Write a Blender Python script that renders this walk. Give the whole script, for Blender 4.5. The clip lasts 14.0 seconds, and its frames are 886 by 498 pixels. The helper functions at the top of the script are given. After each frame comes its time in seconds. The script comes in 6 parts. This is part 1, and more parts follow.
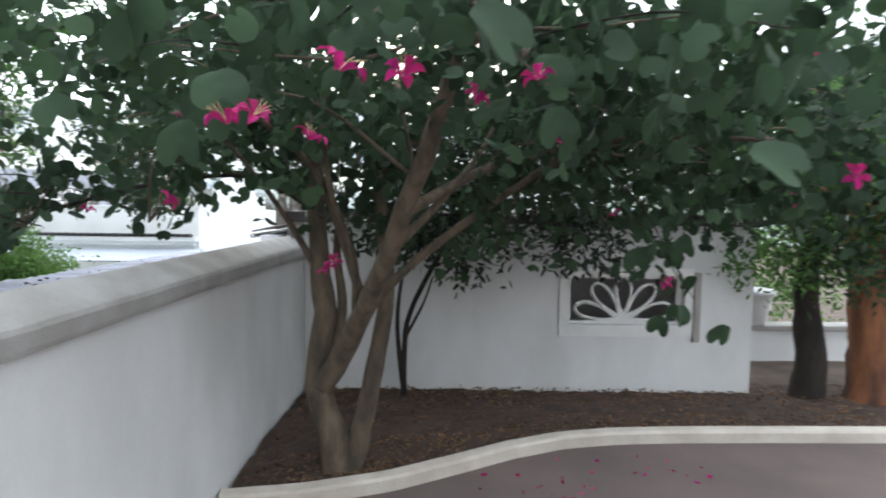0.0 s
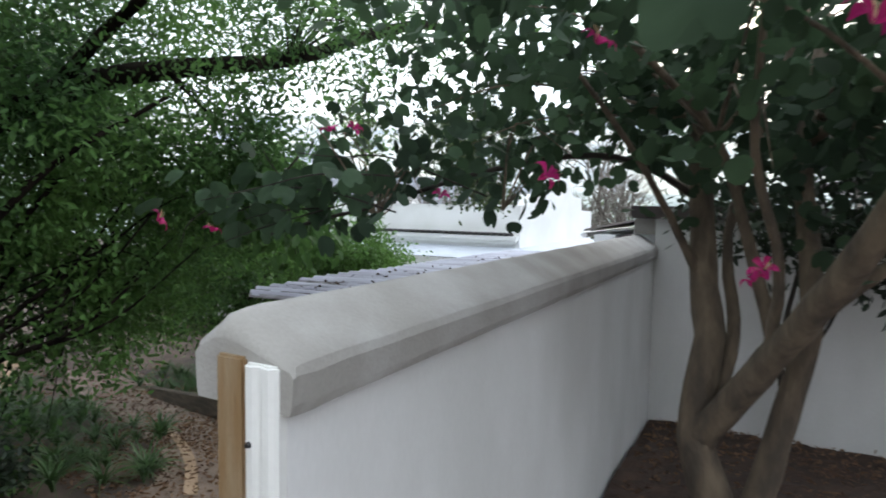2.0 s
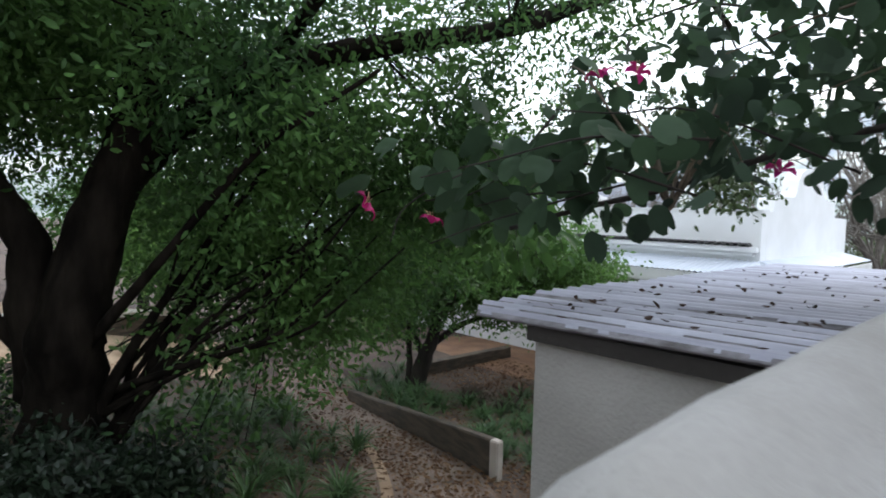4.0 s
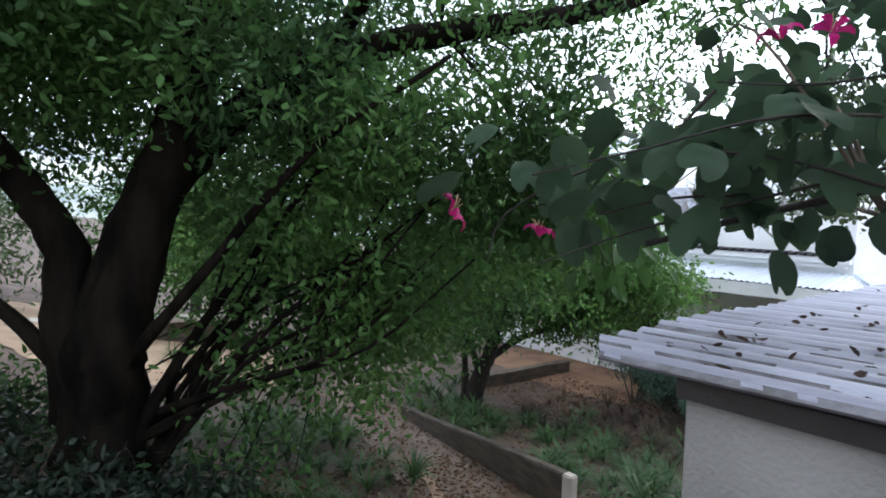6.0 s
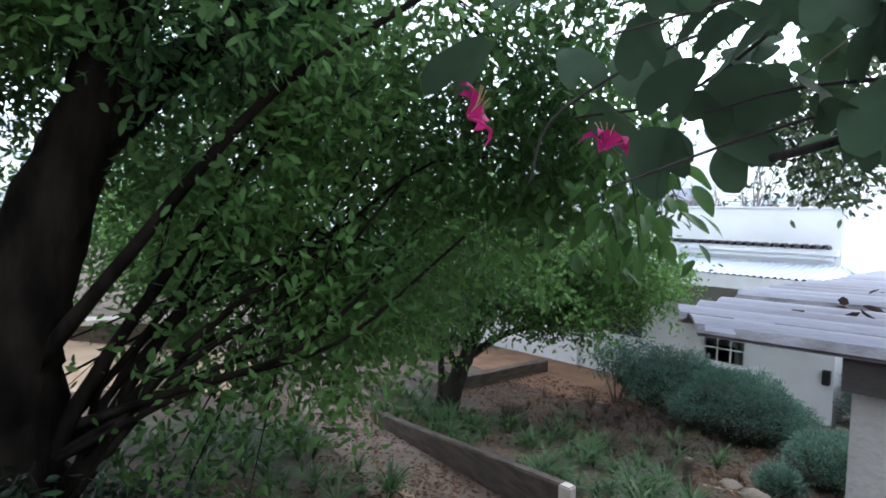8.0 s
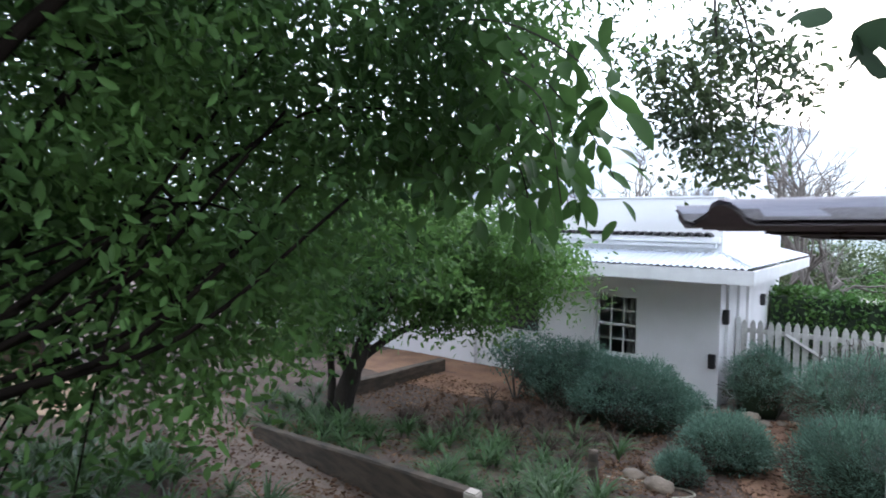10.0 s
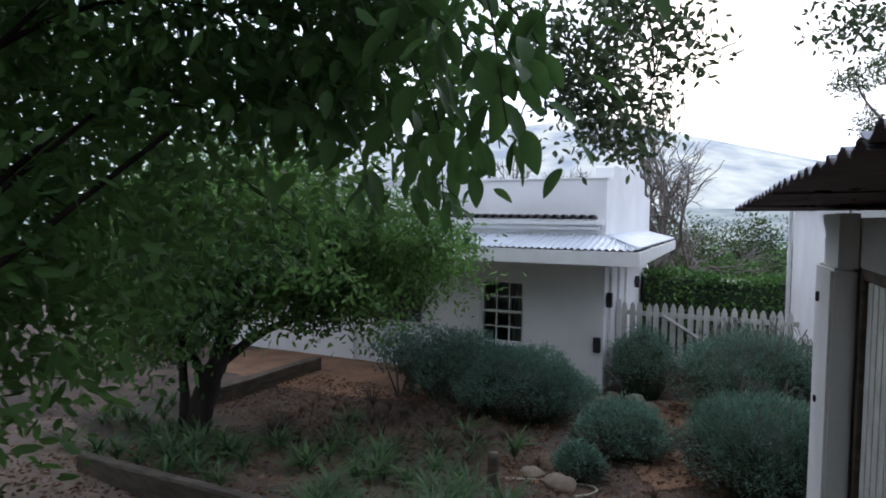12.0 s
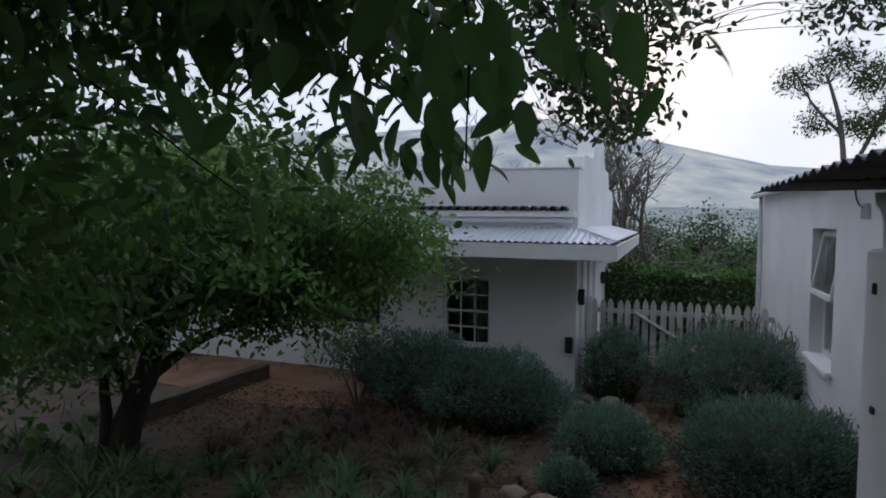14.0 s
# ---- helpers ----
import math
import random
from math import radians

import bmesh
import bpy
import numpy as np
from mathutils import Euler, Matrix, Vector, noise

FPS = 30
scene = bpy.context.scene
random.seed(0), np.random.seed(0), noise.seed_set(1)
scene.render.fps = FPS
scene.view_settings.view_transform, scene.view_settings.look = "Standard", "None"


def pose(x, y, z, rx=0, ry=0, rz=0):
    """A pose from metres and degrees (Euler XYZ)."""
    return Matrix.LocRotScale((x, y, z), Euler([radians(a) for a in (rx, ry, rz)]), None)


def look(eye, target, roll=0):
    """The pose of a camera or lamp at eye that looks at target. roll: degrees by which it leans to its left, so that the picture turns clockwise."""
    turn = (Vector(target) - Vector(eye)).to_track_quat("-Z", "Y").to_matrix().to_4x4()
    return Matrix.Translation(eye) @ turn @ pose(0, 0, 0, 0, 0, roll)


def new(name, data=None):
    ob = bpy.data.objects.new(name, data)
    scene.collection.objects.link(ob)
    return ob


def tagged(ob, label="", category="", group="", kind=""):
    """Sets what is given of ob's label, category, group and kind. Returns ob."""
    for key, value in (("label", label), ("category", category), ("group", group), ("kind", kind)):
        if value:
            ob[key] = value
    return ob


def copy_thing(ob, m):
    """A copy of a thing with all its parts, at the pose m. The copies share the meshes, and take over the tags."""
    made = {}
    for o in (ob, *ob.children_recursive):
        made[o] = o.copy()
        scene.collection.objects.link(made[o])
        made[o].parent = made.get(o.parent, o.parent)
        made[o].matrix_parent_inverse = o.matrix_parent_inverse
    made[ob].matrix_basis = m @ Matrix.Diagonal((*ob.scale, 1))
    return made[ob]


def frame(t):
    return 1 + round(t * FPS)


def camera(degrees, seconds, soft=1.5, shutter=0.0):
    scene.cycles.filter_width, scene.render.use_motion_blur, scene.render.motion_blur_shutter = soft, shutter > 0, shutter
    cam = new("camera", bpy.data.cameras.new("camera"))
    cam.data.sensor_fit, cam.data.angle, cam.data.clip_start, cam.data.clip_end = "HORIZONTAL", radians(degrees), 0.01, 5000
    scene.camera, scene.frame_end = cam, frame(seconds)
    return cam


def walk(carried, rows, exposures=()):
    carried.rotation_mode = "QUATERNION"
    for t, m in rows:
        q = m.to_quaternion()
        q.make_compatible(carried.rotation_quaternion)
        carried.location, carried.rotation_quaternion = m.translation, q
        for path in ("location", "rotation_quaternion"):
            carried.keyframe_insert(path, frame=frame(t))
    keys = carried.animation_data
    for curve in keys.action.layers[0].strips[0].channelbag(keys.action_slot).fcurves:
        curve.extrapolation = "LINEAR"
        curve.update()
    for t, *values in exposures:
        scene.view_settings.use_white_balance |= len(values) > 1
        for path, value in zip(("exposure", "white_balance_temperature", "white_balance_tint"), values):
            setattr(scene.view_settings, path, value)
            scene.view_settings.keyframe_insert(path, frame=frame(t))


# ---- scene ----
cam = camera(73.0, 14.0, soft=1.8, shutter=0.35)
# seconds, x, y, z, yaw, pitch, roll
PATH = [
    (0.0, 0.011, 0.023, 2.158, 0.13, -4.19, -0.64),
    (0.5, -0.101, 0.261, 2.126, 8.25, -4.25, -0.77),
    (1.0, -0.244, 0.449, 2.095, 14.65, -4.17, -0.91),
    (1.5, -0.449, 0.682, 2.066, 21.93, -4.27, -0.87),
    (2.0, -0.662, 0.900, 2.043, 28.36, -4.15, -0.91),
    (2.5, -0.882, 1.050, 1.988, 33.83, -4.08, -1.12),
    (3.0, -1.125, 1.215, 1.955, 37.99, -4.19, -1.21),
    (3.5, -1.370, 1.405, 1.935, 41.76, -3.97, -1.44),
    (4.0, -1.590, 1.570, 1.935, 46.08, -3.79, -1.46),
    (6.5, -2.278, 1.878, 1.939, 50.60, -3.43, -1.73),
    (7.0, -2.452, 1.971, 1.857, 50.12, -3.37, -1.73),
    (9.5, -2.931, 2.460, 1.608, 40.42, -2.39, -1.27),
    (10.0, -3.073, 2.612, 1.510, 37.31, -2.26, -1.06),
    (10.5, -3.231, 2.809, 1.436, 33.91, -2.22, -0.90),
    (11.0, -3.379, 2.993, 1.397, 31.22, -2.38, -0.77),
    (11.5, -3.522, 3.162, 1.380, 28.09, -2.68, -0.74),
    (12.0, -3.606, 3.294, 1.372, 25.30, -2.86, -0.69),
    (12.5, -3.668, 3.407, 1.369, 23.67, -2.80, -0.58),
    (13.0, -3.807, 3.550, 1.322, 21.86, -2.83, -0.51),
    (13.5, -3.957, 3.721, 1.290, 20.54, -2.82, -0.60),
    (14.0, -4.095, 3.927, 1.267, 20.47, -2.91, -0.56),
]
EXPOSURES = [(0.0, 0.5, 6500, 10), (1.5, 0.3, 6500, 10), (4.0, 0.05, 6350, 12), (6.5, 0.45, 6000, 14), (7.0, 0.5, 5950, 14), (9.5, 0.7, 5950, 16), (11.0, 0.1, 5950, 18), (12.5, -0.7, 6000, 18), (14.0, -1.35, 6050, 17)]
walk(cam, [(t, pose(x, y, z, 90 + pitch, roll, yaw)) for t, x, y, z, yaw, pitch, roll in PATH], EXPOSURES)

# ---- sky and light ----
world = bpy.data.worlds.new("world")
scene.world = world
world.use_nodes = True
wn, wl = world.node_tree.nodes, world.node_tree.links
SUN_ELEV, SUN_ROT = radians(24), radians(-8)
sky = wn.new("ShaderNodeTexSky")
sky.sky_type = "NISHITA"
sky.sun_disc = False
sky.sun_elevation, sky.sun_rotation = SUN_ELEV, SUN_ROT
sky.dust_density, sky.air_density = 3.0, 1.2
tc = wn.new("ShaderNodeTexCoord")
cl = wn.new("ShaderNodeTexNoise")
cl.inputs["Scale"].default_value, cl.inputs["Detail"].default_value = 2.6, 7.0
ramp = wn.new("ShaderNodeValToRGB")
ramp.color_ramp.elements[0].position, ramp.color_ramp.elements[0].color = 0.30, (0.55, 0.55, 0.55, 1)
ramp.color_ramp.elements[1].position, ramp.color_ramp.elements[1].color = 0.62, (1, 1, 1, 1)
mix = wn.new("ShaderNodeMix")
mix.data_type = "RGBA"
mix.inputs["B"].default_value = (14.3, 15.6, 17.0, 1)
wl.new(tc.outputs["Generated"], cl.inputs["Vector"])
wl.new(cl.outputs["Fac"], ramp.inputs["Fac"])
wl.new(ramp.outputs["Color"], mix.inputs["Factor"])
wl.new(sky.outputs["Color"], mix.inputs["A"])
wl.new(mix.outputs["Result"], wn["Background"].inputs["Color"])
wn["Background"].inputs["Strength"].default_value = 0.15

sun_data = bpy.data.lights.new("sun", "SUN")
sun_data.energy, sun_data.angle, sun_data.color = 0.8, radians(14), (1.0, 0.95, 0.88)
sun = new("sun", sun_data)
sun.matrix_world = look((math.sin(SUN_ROT) * 60, math.cos(SUN_ROT) * 60, 60 * math.tan(SUN_ELEV)), (0, 0, 0))


# ---- materials ----
def material(name, color, rough=0.8, scale=6.0, vary=0.25, bump=0.2, fine=60.0, metal=0.0, island=0.0, objvar=0.0, second=None, stretch=(1, 1, 1), translucent=0.0, spec=0.5):
    """Two scales of colour change, a fine relief, and a random change per object or per island."""
    m = bpy.data.materials.new(name)
    m.use_nodes = True
    n, l = m.node_tree.nodes, m.node_tree.links
    b = n["Principled BSDF"]
    b.inputs["Roughness"].default_value, b.inputs["Metallic"].default_value = rough, metal
    b.inputs["Specular IOR Level"].default_value = spec
    t = n.new("ShaderNodeTexCoord")
    mp = n.new("ShaderNodeMapping")
    mp.inputs["Scale"].default_value = stretch
    l.new(t.outputs["Object"], mp.inputs["Vector"])
    a = n.new("ShaderNodeTexNoise")
    a.inputs["Scale"].default_value, a.inputs["Detail"].default_value = scale, 6
    f = n.new("ShaderNodeTexNoise")
    f.inputs["Scale"].default_value, f.inputs["Detail"].default_value = fine, 4
    l.new(mp.outputs["Vector"], a.inputs["Vector"])
    l.new(mp.outputs["Vector"], f.inputs["Vector"])
    c2 = second or tuple(c * (1 - vary) for c in color)
    r = n.new("ShaderNodeValToRGB")
    r.color_ramp.elements[0].position, r.color_ramp.elements[1].position = 0.36, 0.64
    r.color_ramp.elements[0].color, r.color_ramp.elements[1].color = (*c2, 1), (*color, 1)
    l.new(a.outputs["Fac"], r.inputs["Fac"])
    h = n.new("ShaderNodeHueSaturation")
    l.new(r.outputs["Color"], h.inputs["Color"])
    v = n.new("ShaderNodeMath")
    v.operation = "MULTIPLY_ADD"
    v.inputs[1].default_value, v.inputs[2].default_value = vary * 0.9, 1 - vary * 0.45
    l.new(f.outputs["Fac"], v.inputs[0])
    last = v
    for amount, kind in ((island, "island"), (objvar, "object")):
        if amount:
            src = n.new("ShaderNodeNewGeometry" if kind == "island" else "ShaderNodeObjectInfo")
            w = n.new("ShaderNodeMath")
            w.operation = "MULTIPLY_ADD"
            w.inputs[1].default_value, w.inputs[2].default_value = amount * 2, 1 - amount
            l.new(src.outputs["Random Per Island" if kind == "island" else "Random"], w.inputs[0])
            k = n.new("ShaderNodeMath")
            k.operation = "MULTIPLY"
            l.new(last.outputs[0], k.inputs[0])
            l.new(w.outputs[0], k.inputs[1])
            last = k
    l.new(last.outputs[0], h.inputs["Value"])
    l.new(h.outputs["Color"], b.inputs["Base Color"])
    if bump:
        bp = n.new("ShaderNodeBump")
        bp.inputs["Strength"].default_value, bp.inputs["Distance"].default_value = bump, 0.02
        l.new(f.outputs["Fac"], bp.inputs["Height"])
        l.new(bp.outputs["Normal"], b.inputs["Normal"])
    if translucent:
        tr = n.new("ShaderNodeBsdfTranslucent")
        l.new(h.outputs["Color"], tr.inputs["Color"])
        ms = n.new("ShaderNodeMixShader")
        ms.inputs["Fac"].default_value = translucent
        l.new(b.outputs["BSDF"], ms.inputs[1])
        l.new(tr.outputs["BSDF"], ms.inputs[2])
        l.new(ms.outputs["Shader"], n["Material Output"].inputs["Surface"])
    return m


def leaf_mat(name, color, second, translucent=0.35, rough=0.45, spec=0.4):
    return material(name, color, rough=rough, spec=spec, scale=0.9, vary=0.3, bump=0.0, fine=25, island=0.35, second=second, translucent=translucent)


WHITE_WALL = material("white_limewash", (0.74, 0.74, 0.74), 0.9, 1.5, 0.1, 0.12, 60, second=(0.62, 0.62, 0.61), stretch=(1, 1, 0.5))
WHITE_HOUSE = material("white_house_paint", (0.80, 0.80, 0.80), 0.85, 1.2, 0.08, 0.2, 70, second=(0.72, 0.72, 0.71))
CAP = material("weathered_coping", (0.40, 0.39, 0.375), 0.95, 3.4, 0.24, 0.16, 90, second=(0.315, 0.30, 0.28))
SHED_WALL = material("grey_shed_plaster", (0.39, 0.375, 0.35), 0.95, 2.0, 0.2, 0.3, 60, second=(0.30, 0.285, 0.265))
WHITE_WOOD = material("white_gloss_paint", (0.78, 0.78, 0.76), 0.45, 4.0, 0.1, 0.1, 50)
RAW_WOOD = material("worn_brown_timber", (0.24, 0.145, 0.065), 0.7, 5.0, 0.4, 0.4, 40, second=(0.32, 0.235, 0.145), stretch=(6, 6, 0.7))
GREY_WOOD = material("grey_weathered_timber", (0.115, 0.088, 0.062), 0.9, 4.0, 0.35, 0.5, 45, second=(0.055, 0.045, 0.034), stretch=(1, 1, 5))
DARK_WOOD = material("dark_beam_and_room", (0.035, 0.03, 0.027), 0.8, 4.0, 0.3, 0.3, 40)
PICKET = material("worn_white_picket", (0.62, 0.61, 0.57), 0.8, 7.0, 0.2, 0.3, 50, second=(0.45, 0.44, 0.40), objvar=0.12)
CORR = material("galvanised_sheet", (0.52, 0.53, 0.61), 0.7, 3.0, 0.35, 0.15, 60, second=(0.33, 0.33, 0.39), stretch=(0.5, 3, 1), spec=0.2)
DARK_GROOVE = material("dark_sheet_groove", (0.26, 0.25, 0.27), 0.85, 9.0, 0.4, 0.3, 60, second=(0.10, 0.09, 0.09))
CORR_WHITE = material("pale_painted_sheet", (0.62, 0.66, 0.72), 0.4, 2.0, 0.12, 0.1, 50, metal=0.2)
RUST = material("rusty_dark_sheet", (0.07, 0.055, 0.05), 0.85, 3.0, 0.4, 0.3, 40, second=(0.04, 0.033, 0.032))
SHADED_ZINC = material("shaded_brown_zinc", (0.19, 0.165, 0.17), 0.85, 3.0, 0.35, 0.3, 40, second=(0.12, 0.10, 0.105))
TILE = material("dark_roof_tile", (0.06, 0.055, 0.055), 0.8, 8.0, 0.3, 0.3, 50, objvar=0.25)
EARTH = material("leaf_strewn_earth", (0.125, 0.088, 0.066), 1.0, 1.4, 0.45, 0.9, 34, second=(0.062, 0.045, 0.036))
MULCH = material("dark_mulch", (0.075, 0.045, 0.033), 1.0, 5.0, 0.5, 1.0, 30, second=(0.045, 0.03, 0.024))
DRIVE = material("drive_surface", (0.17, 0.125, 0.115), 0.95, 1.2, 0.25, 0.4, 120, second=(0.13, 0.10, 0.092))
PATIO = material("orange_gravel", (0.29, 0.165, 0.095), 1.0, 2.0, 0.35, 0.9, 50, second=(0.20, 0.11, 0.068))
SAND = material("pale_sandy_ground", (0.42, 0.30, 0.20), 1.0, 1.5, 0.3, 0.6, 45, second=(0.30, 0.205, 0.13))
KERB = material("painted_kerb", (0.62, 0.57, 0.50), 0.85, 4.0, 0.2, 0.35, 60, second=(0.50, 0.44, 0.38))
BARK = material("grey_brown_bark", (0.042, 0.033, 0.027), 0.95, 5.0, 0.5, 1.0, 26, second=(0.017, 0.014, 0.012), stretch=(1, 1, 0.35))
BARK_PALE = material("pale_lichened_bark", (0.16, 0.122, 0.084), 0.95, 9.0, 0.45, 1.0, 34, second=(0.07, 0.055, 0.042), stretch=(1, 1, 0.4))
BARK_RED = material("red_brown_bark", (0.30, 0.12, 0.055), 0.95, 4.0, 0.6, 1.0, 22, second=(0.07, 0.035, 0.025), stretch=(1, 1, 0.25))
# far darker than the bark itself; the crown's shade is in the colour
BARK_BIG = material("furrowed_bark_in_shade", (0.019, 0.015, 0.0115), 0.95, 7.0, 0.6, 1.0, 16, second=(0.005, 0.004, 0.003), stretch=(1, 1, 0.3), spec=0.08)
TWIG = material("grey_twig", (0.17, 0.15, 0.13), 0.95, 6.0, 0.3, 0.3, 40)
LEAF_BAU = leaf_mat("broad_dull_green_leaf", (0.056, 0.10, 0.05), (0.032, 0.054, 0.034), 0.36, 0.65, 0.18)
LEAF_BIG = leaf_mat("glossy_mid_green_leaf", (0.11, 0.22, 0.058), (0.032, 0.075, 0.024), 0.45, 0.55, 0.25)
LEAF_CIT = leaf_mat("bright_green_leaf", (0.16, 0.30, 0.075), (0.068, 0.14, 0.04), 0.5)
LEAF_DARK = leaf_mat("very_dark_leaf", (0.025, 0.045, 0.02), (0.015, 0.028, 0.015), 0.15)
LEAF_HANG = leaf_mat("olive_green_leaf", (0.09, 0.13, 0.05), (0.045, 0.07, 0.035), 0.35)
LEAF_LAV = leaf_mat("grey_green_needle", (0.17, 0.28, 0.205), (0.09, 0.165, 0.12), 0.15, 0.8)
LEAF_AGA = leaf_mat("strap_leaf_green", (0.10, 0.19, 0.06), (0.045, 0.095, 0.032), 0.3, 0.4)
LEAF_HEDGE = leaf_mat("hedge_leaf_green", (0.105, 0.215, 0.05), (0.052, 0.12, 0.03), 0.35)
LEAF_FAR = leaf_mat("distant_olive_leaf", (0.11, 0.14, 0.06), (0.06, 0.085, 0.04), 0.2, 0.8)
LEAF_DRY = leaf_mat("dry_fallen_leaf", (0.22, 0.13, 0.07), (0.12, 0.07, 0.045), 0.1, 0.8)
LEAF_DEAD = leaf_mat("dead_brown_needle", (0.12, 0.085, 0.06), (0.06, 0.045, 0.035), 0.05, 0.9)
PETAL = leaf_mat("magenta_petal", (0.52, 0.02, 0.27), (0.42, 0.02, 0.08), 0.4, 0.6)
STAMEN = material("cream_stamen", (0.6, 0.45, 0.25), 0.6, 10, 0.1, 0.0)
BLACK = material("black_metal", (0.02, 0.02, 0.022), 0.5, 8, 0.2, 0.1)
PIPE = material("white_pipe", (0.7, 0.7, 0.7), 0.5, 5, 0.1, 0.05)
HOSE = material("pale_hose", (0.42, 0.38, 0.30), 0.6, 9, 0.2, 0.1)
STONE = material("tan_stone", (0.30, 0.24, 0.18), 0.9, 4, 0.35, 0.6, 30, objvar=0.2)
CLOTH = material("pale_curtain", (0.5, 0.47, 0.43), 0.9, 6, 0.15, 0.2)
# the hills carry the air's haze in their base colours
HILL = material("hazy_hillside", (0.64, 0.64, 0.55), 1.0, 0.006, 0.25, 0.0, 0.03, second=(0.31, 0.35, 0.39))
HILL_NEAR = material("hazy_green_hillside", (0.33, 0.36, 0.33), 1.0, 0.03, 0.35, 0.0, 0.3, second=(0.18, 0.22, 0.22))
THATCH = material("grey_thatch", (0.26, 0.27, 0.30), 1.0, 2.0, 0.3, 0.3, 30, second=(0.18, 0.19, 0.21))

GLASS = bpy.data.materials.new("window_glass")
GLASS.use_nodes = True
gb = GLASS.node_tree.nodes["Principled BSDF"]
gb.inputs["Base Color"].default_value = (0.9, 0.95, 0.95, 1)
gb.inputs["Roughness"].default_value, gb.inputs["IOR"].default_value = 0.03, 1.45
gb.inputs["Transmission Weight"].default_value = 1.0


# ---- mesh helpers ----
def finish(name, bm, mat, parent=None, label="", smooth=False):
    me = bpy.data.meshes.new(name)
    bm.normal_update()
    bm.to_mesh(me)
    bm.free()
    return link_mesh(name, me, mat, parent, label, smooth)


def link_mesh(name, me, mat, parent=None, label="", smooth=False):
    if mat and not me.materials:
        me.materials.append(mat)
    if smooth:
        me.polygons.foreach_set("use_smooth", [True] * len(me.polygons))
    ob = new(name, me)
    if parent:
        ob.parent = parent
    if label:
        ob["label"] = label
    return ob


part = finish


def thing(name, label, category, at=(0, 0, 0), group="", kind=""):
    e = new(name)
    e.location = at
    e.empty_display_size = 0.1
    return tagged(e, label, category, group, kind)


def box(bm, x0, x1, y0, y1, z0, z1, bevel=0.0):
    vs = [bm.verts.new((x, y, z)) for x in (x0, x1) for y in (y0, y1) for z in (z0, z1)]
    fs = [bm.faces.new([vs[i] for i in q]) for q in ((0, 1, 3, 2), (4, 6, 7, 5), (0, 4, 5, 1), (2, 3, 7, 6), (0, 2, 6, 4), (1, 5, 7, 3))]
    if bevel:
        es = {e for f in fs for e in f.edges}
        bmesh.ops.bevel(bm, geom=list(es), offset=bevel, segments=2, affect="EDGES")


def boxes(*specs, bevel=0.0):
    bm = bmesh.new()
    for s in specs:
        box(bm, *s, bevel=bevel)
    return bm


def prism(bm, outline, axis, a, b):
    """An outline of (u, v) pairs, drawn out along an axis from a to b."""
    def at(u, v, w):
        return {"x": (w, u, v), "y": (u, w, v), "z": (u, v, w)}[axis]
    lo = [bm.verts.new(at(u, v, a)) for u, v in outline]
    hi = [bm.verts.new(at(u, v, b)) for u, v in outline]
    n = len(outline)
    for i in range(n):
        bm.faces.new((lo[i], lo[(i + 1) % n], hi[(i + 1) % n], hi[i]))
    bm.faces.new(lo)
    bm.faces.new(hi[::-1])
    bmesh.ops.recalc_face_normals(bm, faces=bm.faces)


def tube(bm, pts, radii, segs=8, wobble=0.0, rng=None):
    """A tapered limb through the points."""
    pts = [Vector(p) for p in pts]
    rings = []
    up = Vector((0.3, 0.9, 0.1)).normalized()
    for i, p in enumerate(pts):
        d = (pts[min(i + 1, len(pts) - 1)] - pts[max(i - 1, 0)]).normalized()
        u = d.cross(up)
        u = (u if u.length > 0.05 else d.cross(Vector((1, 0, 0)))).normalized()
        v = d.cross(u)
        ring = []
        for k in range(segs):
            a = 2 * math.pi * k / segs
            r = radii[i] * (1 + (rng.uniform(-wobble, wobble) if rng else 0))
            ring.append(bm.verts.new(p + u * (math.cos(a) * r) + v * (math.sin(a) * r)))
        rings.append(ring)
    for a, b in zip(rings, rings[1:]):
        for k in range(segs):
            bm.faces.new((a[k], a[(k + 1) % segs], b[(k + 1) % segs], b[k]))
    bm.faces.new(rings[0][::-1])
    bm.faces.new(rings[-1])


def smooth_line(pts, n=6):
    """Points on a smooth line through the given ones."""
    p = [Vector(q) for q in pts]
    p = [p[0] * 2 - p[1]] + p + [p[-1] * 2 - p[-2]]
    out = []
    for i in range(1, len(p) - 2):
        for k in range(n):
            t = k / n
            out.append(0.5 * (2 * p[i] + (p[i + 1] - p[i - 1]) * t + (2 * p[i - 1] - 5 * p[i] + 4 * p[i + 1] - p[i + 2]) * t * t + (3 * p[i] - p[i - 1] - 3 * p[i + 1] + p[i + 2]) * t ** 3))
    out.append(p[-2])
    return out


def limb(bm, pts, r0, r1, segs=9, n=5, wobble=0.07, seed=1):
    line = smooth_line(pts, n)
    rng = random.Random(seed)
    m = len(line) - 1
    tube(bm, [q + Vector((rng.uniform(-1, 1), rng.uniform(-1, 1), rng.uniform(-1, 1))) * (r0 * 0.06) for q in line], [r0 + (r1 - r0) * (i / m) ** 0.8 for i in range(m + 1)], segs, wobble, rng)


# The line walked in plan, kept free of leaves and twigs.
LANE = np.array([(0.0, 0.0, 2.15), (-0.25, 0.45, 2.1), (-0.66, 0.9, 2.04), (-1.1, 1.18, 1.97), (-1.5, 1.4, 1.98), (-2.25, 1.9, 1.94), (-2.93, 2.46, 1.61), (-3.23, 2.8, 1.44), (-3.52, 3.16, 1.38), (-3.81, 3.55, 1.32), (-4.1, 3.93, 1.27), (-4.3, 4.3, 1.25)])


